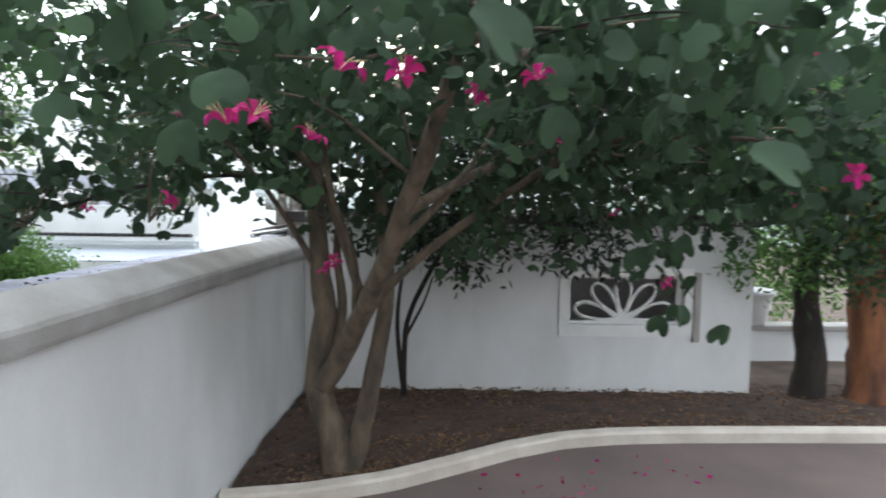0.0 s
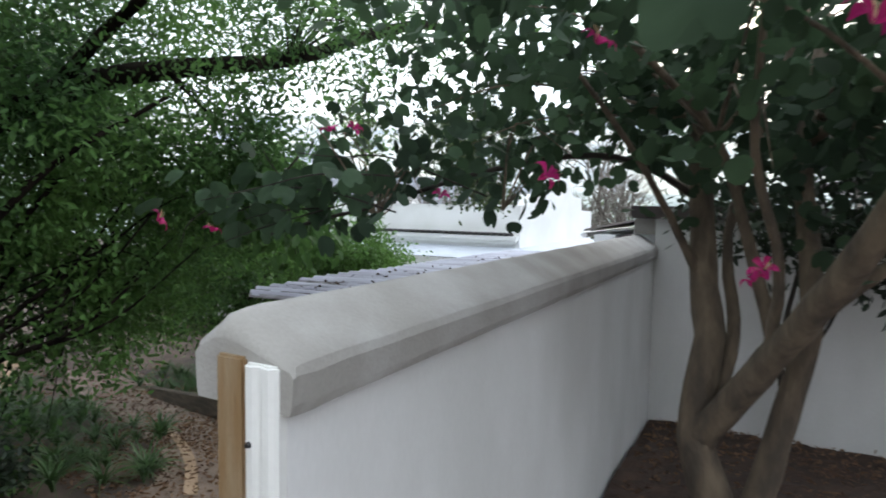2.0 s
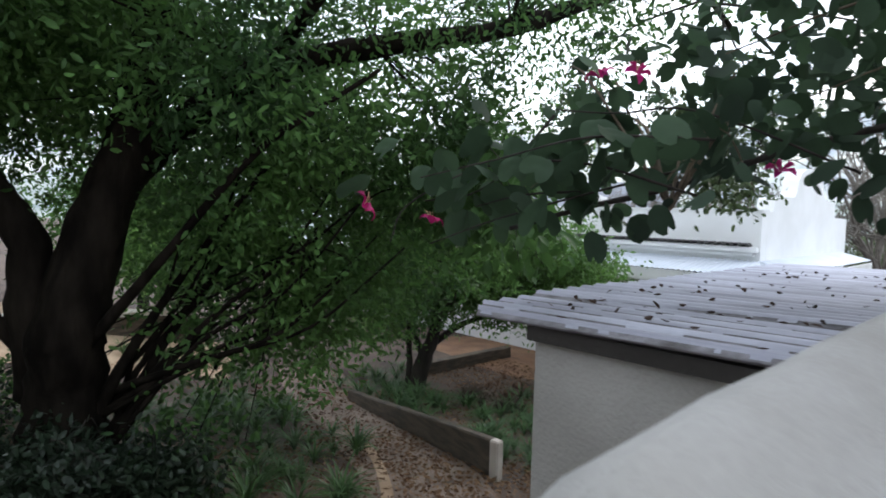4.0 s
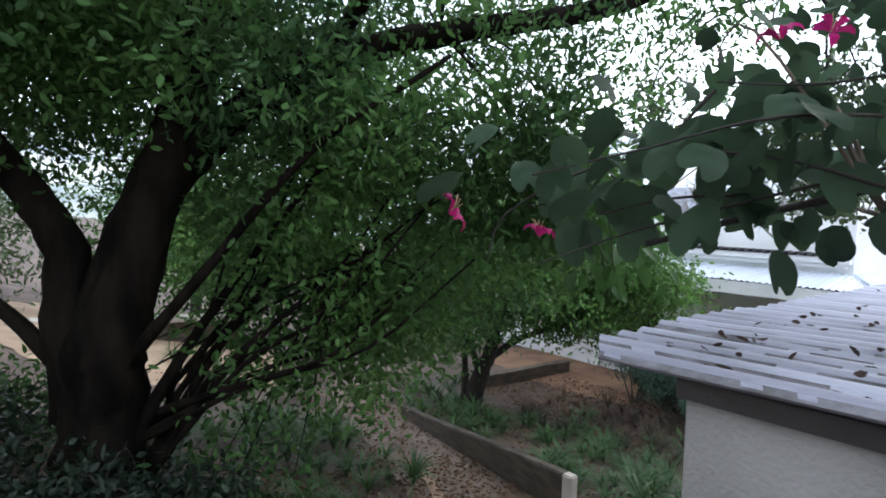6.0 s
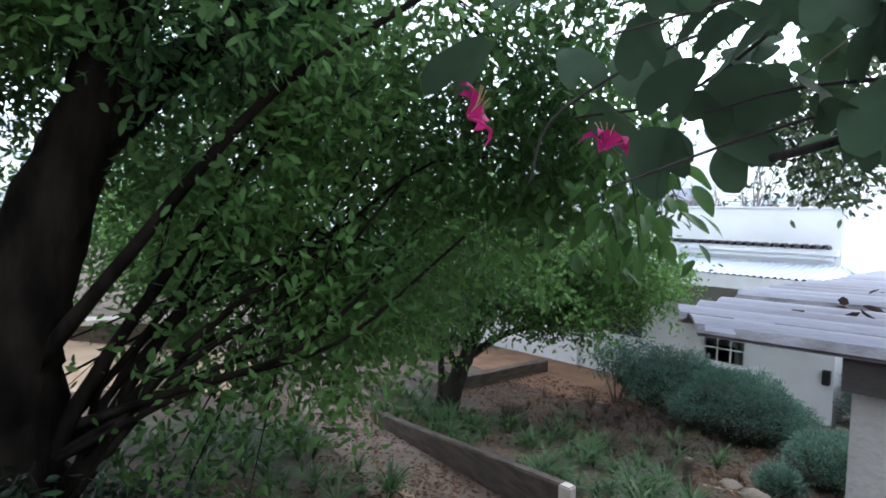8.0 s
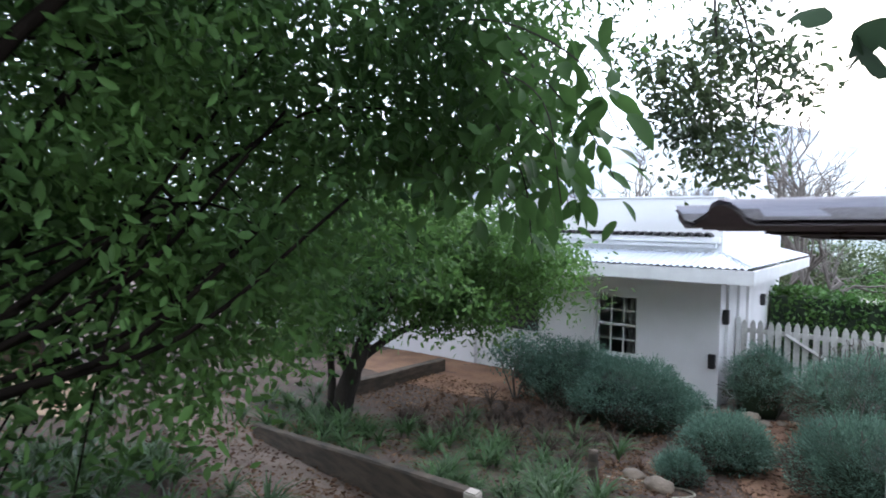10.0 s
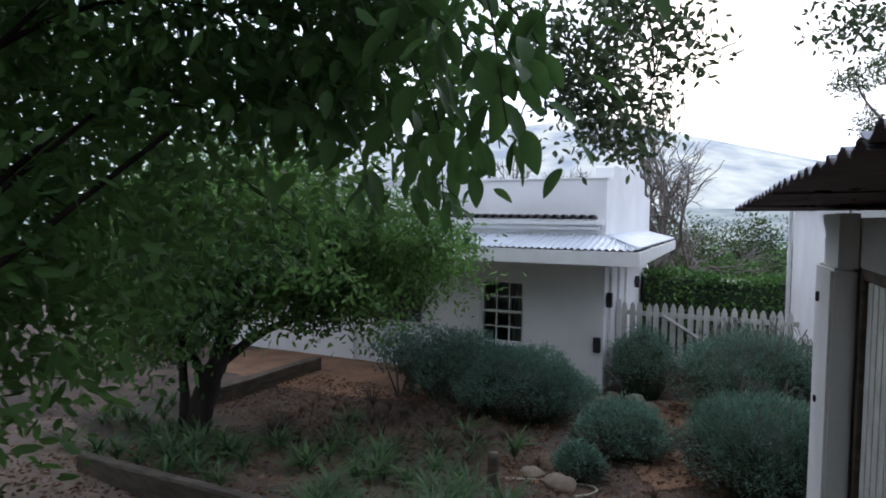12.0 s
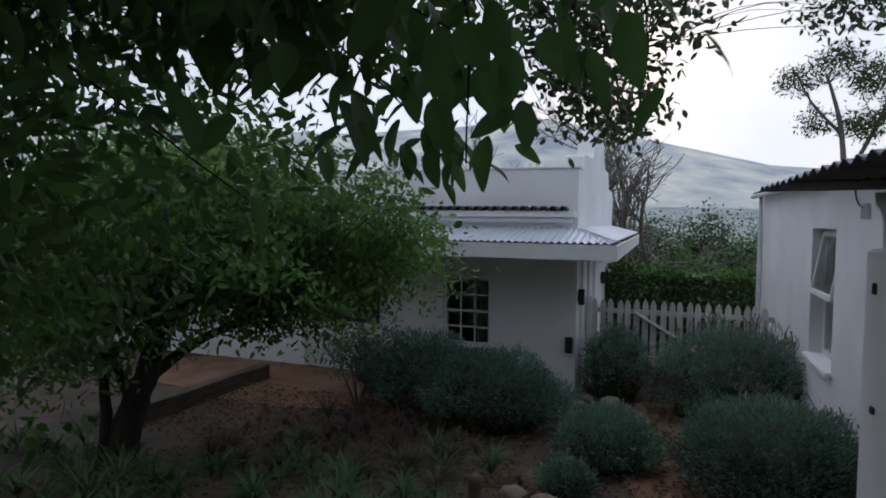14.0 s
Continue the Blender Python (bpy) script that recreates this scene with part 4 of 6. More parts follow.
BAU_WALL = [(-2.75, 3.75, 2.22, 0.8, 0.55, 0.3), (-2.2, 4.4, 2.3, 0.7, 0.7, 0.3)]
rng = np.random.default_rng(21)
twigs(bm, [(-1.05, 4.9, 2.6), (-0.15, 3.4, 2.3), (-0.5, 4.9, 2.6), (0.1, 3.0, 3.1), (0.9, 4.0, 2.52), (-0.9, 4.2, 2.4)], BAU, 70, 0.014, rng)
twigs(bm, [(-2.0, 4.1, 2.02), (-2.6, 3.7, 1.96)], BAU_WALL, 16, 0.009, rng)
tree_part(bau, at, "trunk", bm, BARK_PALE)
bm = bmesh.new()
limb(bm, [(-1.0, 4.78, 2.1), (-1.5, 4.65, 2.36), (-2.15, 4.32, 2.27), (-2.74, 3.86, 2.03), (-2.9, 3.66, 1.965), (-3.11, 3.40, 1.865)], 0.021, 0.0095, 8, 5, 0.05, 4)
tree_part(bau, at, "broken_limb", bm, BARK, "thin dark broken limb")
fix(crown(bau, "crown", BAU, 7900, 0.09, 0.09, LEAF_BAU, 31, per=6, spread=0.12, keep=0.75, lobes=True), at)
fix(crown(bau, "wall_branch_leaves", BAU_WALL, 190, 0.11, 0.10, LEAF_BAU, 32, per=5, spread=0.1, keep=0.8, lobes=True), at)


def flower_mesh(seed):
    bm = bmesh.new()
    rg = random.Random(seed)
    for k in range(5):
        a = 2 * math.pi * k / 5 + rg.uniform(-0.2, 0.2)
        L, Wd = rg.uniform(0.05, 0.066), rg.uniform(0.011, 0.016)
        d, s = Vector((math.cos(a), math.sin(a), 0.45)), Vector((-math.sin(a), math.cos(a), 0))
        rows = []
        for u, w, z in ((0.08, 0.3, 0), (0.35, 0.9, 0.012), (0.65, 1.25, 0.02), (0.9, 0.8, 0.012), (1.02, 0.15, 0.0)):
            c = d * (L * u) + Vector((0, 0, z - 0.02 * u * u))
            rows.append([bm.verts.new(c - s * Wd * w), bm.verts.new(c - Vector((0, 0, 0.005))), bm.verts.new(c + s * Wd * w)])
        for r0, r1 in zip(rows, rows[1:]):
            for q in (0, 1):
                bm.faces.new((r0[q], r0[q + 1], r1[q + 1], r1[q]))
    me = bpy.data.meshes.new("flower")
    bm.to_mesh(me)
    bm.free()
    me.materials.append(PETAL)
    bs = bmesh.new()
    for k in range(4):
        a = 0.4 * k - 0.6
        tube(bs, [(0, 0, 0), (0.02 * math.cos(a), 0.02 * math.sin(a), 0.03), (0.04 * math.cos(a), 0.04 * math.sin(a), 0.045)], [0.0016, 0.0013, 0.001], 4)
    ms = bpy.data.meshes.new("stamens")
    bs.to_mesh(ms)
    bs.free()
    ms.materials.append(STAMEN)
    return me, ms


FLOWERS = [flower_mesh(s) for s in (1, 2, 3)]
rg = random.Random(12)
spots = [(-0.22, 1.35, 2.45), (-0.09, 1.45, 2.46), (-0.57, 1.64, 2.37), (-0.69, 3.6, 1.76), (1.33, 3.5, 1.71), (0.12, 2.26, 2.55), (1.57, 2.58, 2.77), (2.07, 3.05, 2.32), (0.29, 1.86, 2.54), (-3.55, 3.01, 1.94), (-2.85, 3.6, 2.45), (-1.41, 3.11, 2.16), (-0.5, 2.3, 2.4), (1.9, 3.3, 2.6), (1.2, 4.2, 2.1), (-2.3, 3.9, 2.1), (-3.35, 3.2, 1.88), (-2.76, 3.7, 2.47), (-1.1, 2.6, 2.5), (0.6, 3.3, 2.5), (-0.66, 3.7, 1.8), (-0.52, 1.7, 2.40), (2.3, 4.0, 2.2)]
for i, sp in enumerate(spots):
    me, ms = FLOWERS[i % 3]
    f = link_mesh("flower", me, None, bau)
    f.matrix_parent_inverse = Matrix.Translation([-c for c in at])
    s = rg.uniform(0.85, 1.2)
    f.matrix_basis = pose(*sp, rg.uniform(-60, 60), rg.uniform(-60, 60), rg.uniform(0, 360)) @ Matrix.Scale(s, 4)
    link_mesh("stamens", ms, None, f)

# single leaves of the low branches beside the path
def leaf_piece(name, length, width, lobed, mat, curl=0.2):
    """One leaf blade in five strips, cupped along its midrib and drooping to its tip."""
    bm = bmesh.new()
    n = 11
    rows = []
    for i in range(n + 1):
        u = i / n
        if lobed:
            w = 0.54 * math.sin(math.pi * min(1.0, 0.04 + 0.62 * u ** 0.8)) ** 0.75 * (1 if u < 0.85 else 1 - 1.6 * (u - 0.85))
            reach = [u, u * 0.96, u * 0.62]
            if u > 0.6:
                reach[2] = 0.372 + (u - 0.6) * 0.85
        else:
            w = 0.49 * math.sin(math.pi * (0.03 + 0.95 * u ** 0.85)) ** 0.8
            reach = [u, u, u]
        row = []
        for k in (-1, -0.55, 0, 0.55, 1):
            m = reach[0] if abs(k) == 1 else reach[1] if k else reach[2]
            lift = curl * abs(k) ** 1.4 * w * width + 0.02 * width * math.sin(9 * u + 2 * k)
            row.append(bm.verts.new((m * length, k * w * width, lift - 0.24 * m * m * length)))
        rows.append(row)
    for a, b in zip(rows, rows[1:]):
        for k in range(4):
            bm.faces.new((a[k], a[k + 1], b[k + 1], b[k]))
    me = bpy.data.meshes.new(name)
    bm.to_mesh(me)
    bm.free()
    me.materials.append(mat)
    me.polygons.foreach_set("use_smooth", [True] * len(me.polygons))
    return me


def near_spray(thing_ob, at, stem, count, me_list, spread, seed, droop, mat, r=0.006):
    """A twig with single leaves set along it."""
    rg = random.Random(seed)
    bm = bmesh.new()
    limb(bm, stem, r, r * 0.4, 6, 5, 0.05, seed)
    fix(part("twig", bm, mat, thing_ob, "", True), at)
    line = smooth_line(stem, 8)
    for i in range(count):
        q = line[int((0.15 + 0.85 * (i + rg.random()) / count) * (len(line) - 1))]
        p = q + Vector([rg.gauss(0, spread) for _ in range(3)])
        if not clear_of_lane(np.array([p]), 0.62)[0]:
            continue
        ob = link_mesh("leaf", me_list[i % len(me_list)], None, thing_ob)
        ob.matrix_parent_inverse = Matrix.Translation([-c for c in at])
        ob.matrix_basis = pose(*p, rg.uniform(-50, 50), rg.uniform(20, 75) * droop, rg.uniform(0, 360)) @ Matrix.Scale(rg.uniform(0.7, 1.15), 4)


BAU_LEAF = [leaf_piece("leaf", 0.135, 0.14, True, LEAF_BAU), leaf_piece("leaf", 0.11, 0.12, True, LEAF_BAU)]
near_spray(bau, at, [(-2.5, 3.75, 2.0), (-2.85, 3.5, 2.12), (-3.15, 3.28, 2.1), (-3.4, 3.12, 1.95), (-3.42, 3.05, 1.8)], 24, BAU_LEAF, 0.085, 61, 1, BARK)
near_spray(bau, at, [(-2.1, 4.1, 2.1), (-2.5, 3.7, 2.3), (-2.75, 3.55, 2.3), (-2.95, 3.45, 2.32)], 20, BAU_LEAF, 0.09, 62, 1, BARK)
near_spray(bau, at, [(-2.85, 3.6, 2.02), (-3.05, 3.42, 2.0), (-3.2, 3.3, 1.95)], 5, BAU_LEAF, 0.06, 63, 1, BARK)
near_spray(bau, at, [(-2.45, 3.7, 2.2), (-2.75, 3.4, 2.2), (-3.0, 3.2, 2.12), (-3.25, 3.05, 2.05)], 11, BAU_LEAF, 0.10, 71, 1, BARK)
near_spray(bau, at, [(-2.6, 3.75, 2.1), (-2.85, 3.5, 2.0), (-3.1, 3.3, 1.9), (-3.3, 3.15, 1.8)], 6, BAU_LEAF, 0.08, 73, 1, BARK)
near_spray(bau, at, [(-0.5, 2.5, 2.85), (-0.3, 1.8, 2.7), (-0.1, 1.3, 2.62), (0.1, 1.15, 2.56)], 26, BAU_LEAF, 0.13, 64, 1, BARK)
near_spray(bau, at, [(0.2, 2.3, 2.75), (0.6, 1.8, 2.72), (0.9, 1.6, 2.62)], 24, BAU_LEAF, 0.14, 65, 1, BARK)
near_spray(bau, at, [(-0.6, 2.6, 2.8), (-0.8, 2.0, 2.68), (-0.85, 1.75, 2.6)], 22, BAU_LEAF, 0.12, 66, 1, BARK)
near_spray(bau, at, [(0.9, 3.4, 2.4), (1.2, 3.5, 2.1), (1.35, 3.5, 1.8), (1.5, 3.55, 1.62)], 26, BAU_LEAF, 0.12, 67, 1, BARK)

# the branch tip over the garden path
bm = bmesh.new()
limb(bm, [(-2.95, 3.45, 2.3), (-3.15, 3.42, 2.1), (-3.33, 3.4, 2.0), (-3.5, 3.3, 1.97)], 0.006, 0.003, 6, 5, 0.05, 68)
fix(part("twig", bm, BARK, bau, "", True), at)
for i, (x, y, z, rx, ry, rz, s) in enumerate([(-3.36, 3.3, 1.91, 75, 35, 30, 1.0), (-3.31, 3.36, 1.92, 60, 55, 300, 1.2), (-3.26, 3.44, 1.97, 72, 10, 10, 1.25), (-3.24, 3.5, 1.92, 65, 40, 330, 1.1), (-3.4, 3.3, 1.98, 40, 20, 120, 1.0)]):
    ob = link_mesh("leaf", BAU_LEAF[i % 2], None, bau)
    ob.matrix_parent_inverse = Matrix.Translation([-c for c in at])
    ob.matrix_basis = pose(x, y, z, rx, ry, rz) @ Matrix.Scale(s, 4)

# dark slender tree against the outbuilding
at = (-0.43, 6.6, 0.05)
dk = thing("dark_slender_tree", "slender dark-stemmed tree with drooping dark leaves", "tree", at)
bm = bmesh.new()
limb(bm, [(-0.42, 6.6, -0.05), (-0.42, 6.6, 0.5), (-0.36, 6.58, 0.95), (-0.1, 6.5, 1.5), (0.3, 6.4, 2.1), (0.9, 6.3, 2.5)], 0.04, 0.018, 8, 4, 0.05, 5)
limb(bm, [(-0.44, 6.6, 0.2), (-0.5, 6.6, 0.9), (-0.4, 6.55, 1.6), (-0.2, 6.5, 2.6)], 0.032, 0.012, 7, 4, 0.05, 6)
limb(bm, [(-0.4, 6.6, 0.7), (-0.2, 6.5, 1.1), (-0.1, 6.4, 1.4)], 0.02, 0.008, 6, 4, 0.05, 7)
DK = [(0.7, 6.15, 2.15, 0.85, 0.5, 0.42), (1.5, 6.1, 1.85, 0.75, 0.45, 0.38), (-0.1, 6.2, 2.7, 1.0, 0.6, 0.6), (1.2, 6.3, 2.75, 1.6, 0.9, 0.75), (2.8, 6.1, 2.35, 0.8, 0.5, 0.5), (-0.2, 6.15, 2.0, 0.6, 0.4, 0.42, 1.6), (-0.9, 6.3, 2.05, 0.5, 0.3, 0.38, 1.6), (-0.45, 6.3, 1.9, 0.4, 0.3, 0.3, 1.6), (0.25, 6.2, 1.75, 0.45, 0.35, 0.35)]
twigs(bm, [(0.3, 6.4, 2.1), (0.9, 6.3, 2.5), (-0.2, 6.5, 2.4)], DK, 26, 0.009, np.random.default_rng(3))
tree_part(dk, at, "trunk", bm, BARK)
fix(crown(dk, "crown", DK, 11500, 0.10, 0.042, LEAF_DARK, 41, per=8, spread=0.11), at)

# red-barked trees and greenery beyond the outbuilding's end
for i, (tx, ty, tr, bark) in enumerate([(4.75, 6.55, 0.24, BARK_RED), (4.15, 6.7, 0.16, BARK)]):
    at = (tx, ty, 0.05)
    t2 = thing("broad_trunk_tree", "stout red-brown barked tree in a mulched bed" if i == 0 else "dark-barked tree in a mulched bed", "tree", at)
    bm = bmesh.new()
    limb(bm, [(tx, ty, -0.1), (tx + 0.02, ty, 0.5), (tx - 0.03, ty + 0.05, 1.2), (tx + 0.05, ty + 0.1, 2.4), (tx, ty, 4.0)], tr * 1.25, tr * 0.5, 14, 5, 0.09, 15 + i)
    limb(bm, [(tx, ty, 1.6), (tx - 0.5, ty - 0.3, 2.1), (tx - 1.0, ty - 0.5, 2.4)], 0.06, 0.02, 7, 4, 0.06, 18 + i)
    BL = [(tx - 0.3, ty - 0.3, 1.75, 0.75, 0.55, 0.5), (tx, ty - 0.2, 3.0, 1.3, 0.9, 0.9), (tx + 0.7, ty + 0.2, 2.2, 0.9, 0.8, 0.9)]
    twigs(bm, [(tx - 0.5, ty - 0.3, 2.1), (tx, ty, 2.6)], BL, 14, 0.012, np.random.default_rng(4))
    tree_part(t2, at, "trunk", bm, bark)
    fix(crown(t2, "crown", BL, 8500, 0.10, 0.04, LEAF_BIG if i else LEAF_BAU, 45 + i, per=8), at)
at = (5.4, 10.5, 0)
gb2 = thing("green_shrubbery", "tall bright green shrubs behind a low wall", "shrub", at)
fix(crown(gb2, "foliage", [(4.6, 10.2, 0.9, 1.4, 0.8, 1.2), (6.6, 10.6, 1.4, 1.7, 0.9, 1.5), (5.2, 11.5, 2.6, 2.4, 1, 1.4)], 7000, 0.11, 0.05, LEAF_CIT, 47), at)
lw = thing("low_wall", "low white wall with a flat coping", "wall", (5.4, 8.6, 0), kind="structure")
fix(part("wall_body", boxes((3.6, 8.5, 8.5, 8.72, -0.3, 0.42)), WHITE_WALL, lw), (5.4, 8.6, 0))
fix(part("coping", boxes((3.6, 8.5, 8.44, 8.78, 0.422, 0.50), bevel=0.012), CAP, lw), (5.4, 8.6, 0))
pot = thing("planter_pot", "round white planter pot on a low wall", "pot", (4.45, 8.6, 0.5))
bm = bmesh.new()
profp = [(0.15, 0.0), (0.2, 0.02), (0.26, 0.3), (0.29, 0.44), (0.32, 0.45), (0.32, 0.5), (0.27, 0.5), (0.25, 0.4)]
rings = [[bm.verts.new((r * math.cos(2 * math.pi * k / 24), r * math.sin(2 * math.pi * k / 24), z)) for k in range(24)] for r, z in profp]
for a, b in zip(rings, rings[1:]):
    for k in range(24):
        bm.faces.new((a[k], a[(k + 1) % 24], b[(k + 1) % 24], b[k]))
bm.faces.new(rings[0][::-1]), bm.faces.new(rings[-1])
part("pot_body", bm, WHITE_WALL, pot, smooth=True)

# large garden tree, several stems from one bole
at = (-6.6, 2.6, -0.3)
big = thing("large_garden_tree", "large dark many-stemmed evergreen tree in shade", "tree", at)
bm = bmesh.new()
limb(bm, [(-6.75, 2.6, -0.7), (-6.7, 2.6, -0.1), (-6.6, 2.6, 0.6), (-6.5, 2.62, 1.15), (-6.5, 2.85, 1.9), (-6.5, 3.1, 2.7), (-6.5, 3.3, 3.8), (-6.4, 3.5, 5.2)], 0.36, 0.1, 16, 6, 0.11, 71)
limb(bm, [(-6.75, 2.5, 0.5), (-6.72, 2.42, 1.1), (-6.68, 2.4, 1.6), (-6.75, 2.2, 2.0), (-7.0, 1.8, 2.6), (-7.1, 1.2, 3.6)], 0.2, 0.07, 11, 5, 0.07, 72)
limb(bm, [(-6.75, 2.4, 0.8), (-6.85, 2.1, 1.2), (-7.1, 1.7, 1.5), (-7.4, 1.2, 1.7)], 0.07, 0.025, 8, 4, 0.06, 73)
limb(bm, [(-6.5, 2.9, 2.0), (-6.35, 3.3, 2.5), (-6.02, 3.84, 2.94), (-5.6, 4.6, 3.25), (-5.0, 5.6, 3.5), (-4.6, 7.2, 4.2), (-4.7, 8.8, 4.5), (-4.7, 9.6, 4.3)], 0.15, 0.035, 10, 5, 0.06, 74)
limb(bm, [(-6.5, 2.7, 0.2), (-6.35, 2.95, 0.8), (-6.2, 3.3, 1.4), (-5.9, 3.8, 2.2)], 0.055, 0.02, 8, 5, 0.06, 75)
limb(bm, [(-6.5, 2.8, 0.0), (-6.25, 3.1, 0.6), (-6.05, 3.5, 1.1), (-5.8, 4.1, 1.6)], 0.045, 0.016, 8, 5, 0.06, 76)
limb(bm, [(-6.55, 2.8, 0.0), (-6.4, 3.2, 0.8), (-6.5, 3.8, 1.5), (-6.6, 4.6, 2.0)], 0.045, 0.016, 8, 5, 0.06, 77)
limb(bm, [(-6.4, 2.7, 0.9), (-5.9, 3.0, 1.5), (-5.4, 3.5, 2.3), (-5.0, 4.2, 2.9)], 0.05, 0.016, 7, 5, 0.06, 78)
limb(bm, [(-6.02, 3.84, 2.94), (-5.3, 3.9, 3.4), (-4.3, 3.8, 3.7), (-3.3, 3.4, 3.8)], 0.07, 0.02, 8, 5, 0.06, 79)
rs = random.Random(70)
for k in range(11):
    ex, ey, ez = -6.6 + 0.14 * k + rs.uniform(-0.2, 0.2), 3.5 + 0.11 * k + rs.uniform(-0.2, 0.3), rs.uniform(1.5, 2.5)
    limb(bm, [(-6.55 + rs.uniform(-0.1, 0.1), 2.75 + rs.uniform(-0.1, 0.1), rs.uniform(-0.2, 0.5)), (-6.4 + (ex + 6.4) * 0.35, 2.85 + (ey - 2.85) * 0.3, 0.35 + ez * 0.25), (-6.4 + (ex + 6.4) * 0.7, 2.85 + (ey - 2.85) * 0.65, ez * 0.62), (ex, ey, ez)], rs.uniform(0.022, 0.036), 0.008, 6, 4, 0.05, 300 + k)
BIG_LOW = [(-5.8, 4.2, 2.4, 0.65, 0.55, 0.5, 1.3), (-6.0, 3.6, 2.0, 0.6, 0.5, 0.6, 1.0), (-5.9, 4.3, 1.2, 0.6, 0.5, 0.5, 0.8), (-6.4, 4.7, 2.95, 1.3, 1.1, 0.7, 0.25), (-7.8, 5.0, 3.0, 1.3, 1.2, 0.8, 0.3), (-8.0, 2.3, 0.1, 0.9, 0.7, 0.5), (-6.15, 3.3, 0.0, 0.55, 0.5, 0.4, 0.8), (-6.3, 1.9, 3.25, 1.3, 0.9, 0.7), (-9.0, 2.2, 2.9, 1.2, 1.2, 0.8, 0.4), (-5.4, 5.0, 2.15, 0.6, 0.55, 0.5, 1.8), (-7.4, 3.4, 2.1, 0.8, 0.7, 0.6, 0.5), (-8.2, 6.6, 2.2, 1.9, 1.1, 1.0, 0.03), (-5.7, 3.3, 2.75, 0.9, 0.8, 0.6), (-6.9, 2.2, 2.9, 1.0, 0.9, 0.7), (-6.6, 4.7, 1.75, 1.25, 1.25, 1.0), (-5.95, 6.1, 1.95, 0.8, 0.8, 1.1, 0.18), (-4.95, 4.85, 2.6, 0.55, 0.5, 0.45, 2.2), (-5.0, 5.4, 2.1, 0.45, 0.4, 0.35, 2.0), (-7.6, 5.8, 1.3, 1.5, 1.2, 1.0, 0.28), (-6.3, 4.0, 0.9, 0.9, 0.9, 0.55), (-8.4, 4.2, 1.4, 1.2, 1.1, 0.8, 0.5), (-5.3, 5.6, 2.3, 0.6, 0.7, 0.6, 0.5)]
# blobs with y below 1 lie out of view, added to shade the garden
BIG_TOP = [(-5.4, 2.9, 3.75, 1.1, 0.9, 0.45, 2.2), (-6.9, 2.6, 3.5, 1.3, 1.0, 0.7, 2.4), (-8.2, 3.2, 3.6, 1.3, 1.0, 0.9, 2.0), (-6.6, -0.6, 3.5, 2.0, 1.3, 1.0, 1.3), (-4.4, -0.5, 4.2, 1.6, 1.2, 0.6, 1.2), (-9.0, 0.2, 3.0, 1.6, 1.0, 1.2, 1.2), (-5.4, 0.9, 4.7, 2.4, 2.0, 0.8), (-8.2, -1.2, 4.4, 3.0, 2.2, 1.2), (-3.0, 0.4, 4.8, 1.8, 1.5, 0.6), (-6.5, 4.2, 4.1, 2.8, 2.4, 1.2, 0.6), (-4.6, 4.6, 3.7, 1.7, 1.6, 0.75, 0.6), (-8.5, 2.8, 3.3, 1.8, 2.0, 1.3), (-7.4, 1.0, 3.2, 1.6, 1.6, 1.1), (-5.6, 7.0, 3.9, 1.5, 1.6, 0.9, 0.5), (-8.2, 7.0, 3.6, 1.9, 1.6, 1.1, 0.1), (-8.6, 1.5, 4.1, 1.4, 1.0, 0.8, 1.3), (-7.2, 1.6, 4.0, 1.0, 0.9, 0.6, 1.3), (-6.4, 7.8, 5.4, 3.0, 2.6, 0.5, 0.3), (-3.2, 5.4, 3.7, 1.2, 1.4, 0.5, 0.5)]
rng = np.random.default_rng(77)
twigs(bm, [(-6.02, 3.84, 2.94), (-5.9, 3.8, 2.2), (-6.6, 4.6, 2.0), (-5.8, 4.1, 1.6), (-5.6, 4.6, 3.25)], BIG_LOW, 70, 0.013, rng)
twigs(bm, [(-6.5, 3.3, 3.8), (-5.0, 5.6, 3.5), (-7.0, 1.8, 2.6), (-4.3, 3.8, 3.7), (-5.6, 4.6, 3.25)], BIG_TOP, 90, 0.016, rng)
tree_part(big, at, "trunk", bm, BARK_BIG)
fix(crown(big, "crown", BIG_TOP, 122000, 0.075, 0.032, LEAF_BIG, 51, per=10, spread=0.16, keep=0.9), at)
fix(crown(big, "lower_foliage", BIG_LOW, 56000, 0.08, 0.035, LEAF_BIG, 52, per=10, spread=0.13, keep=0.8), at)
HANG = [(-4.85, 9.55, 2.75, 0.8, 0.4, 0.62), (-4.6, 9.6, 2.25, 0.62, 0.35, 0.4), (-5.35, 9.4, 3.3, 0.5, 0.35, 0.4), (-4.05, 9.7, 3.2, 0.4, 0.35, 0.4), (-4.6, 9.6, 3.5, 0.55, 0.4, 0.5), (-5.0, 9.4, 3.0, 0.4, 0.35, 0.4), (-2.2, 12.0, 3.75, 0.6, 0.4, 0.35), (-6.6, 9.0, 3.45, 0.42, 0.35, 0.65), (-6.4, 9.1, 2.85, 0.3, 0.3, 0.35)]
bm = bmesh.new()
rng = np.random.default_rng(88)
limb(bm, [(-4.7, 9.3, 4.4), (-4.72, 9.5, 3.7), (-4.66, 9.58, 2.9), (-4.75, 9.5, 2.2)], 0.02, 0.007, 6, 5, 0.05, 81)
limb(bm, [(-4.7, 9.0, 4.5), (-4.4, 9.5, 3.6), (-4.3, 9.6, 2.8), (-4.4, 9.6, 2.0)], 0.016, 0.006, 6, 5, 0.05, 82)
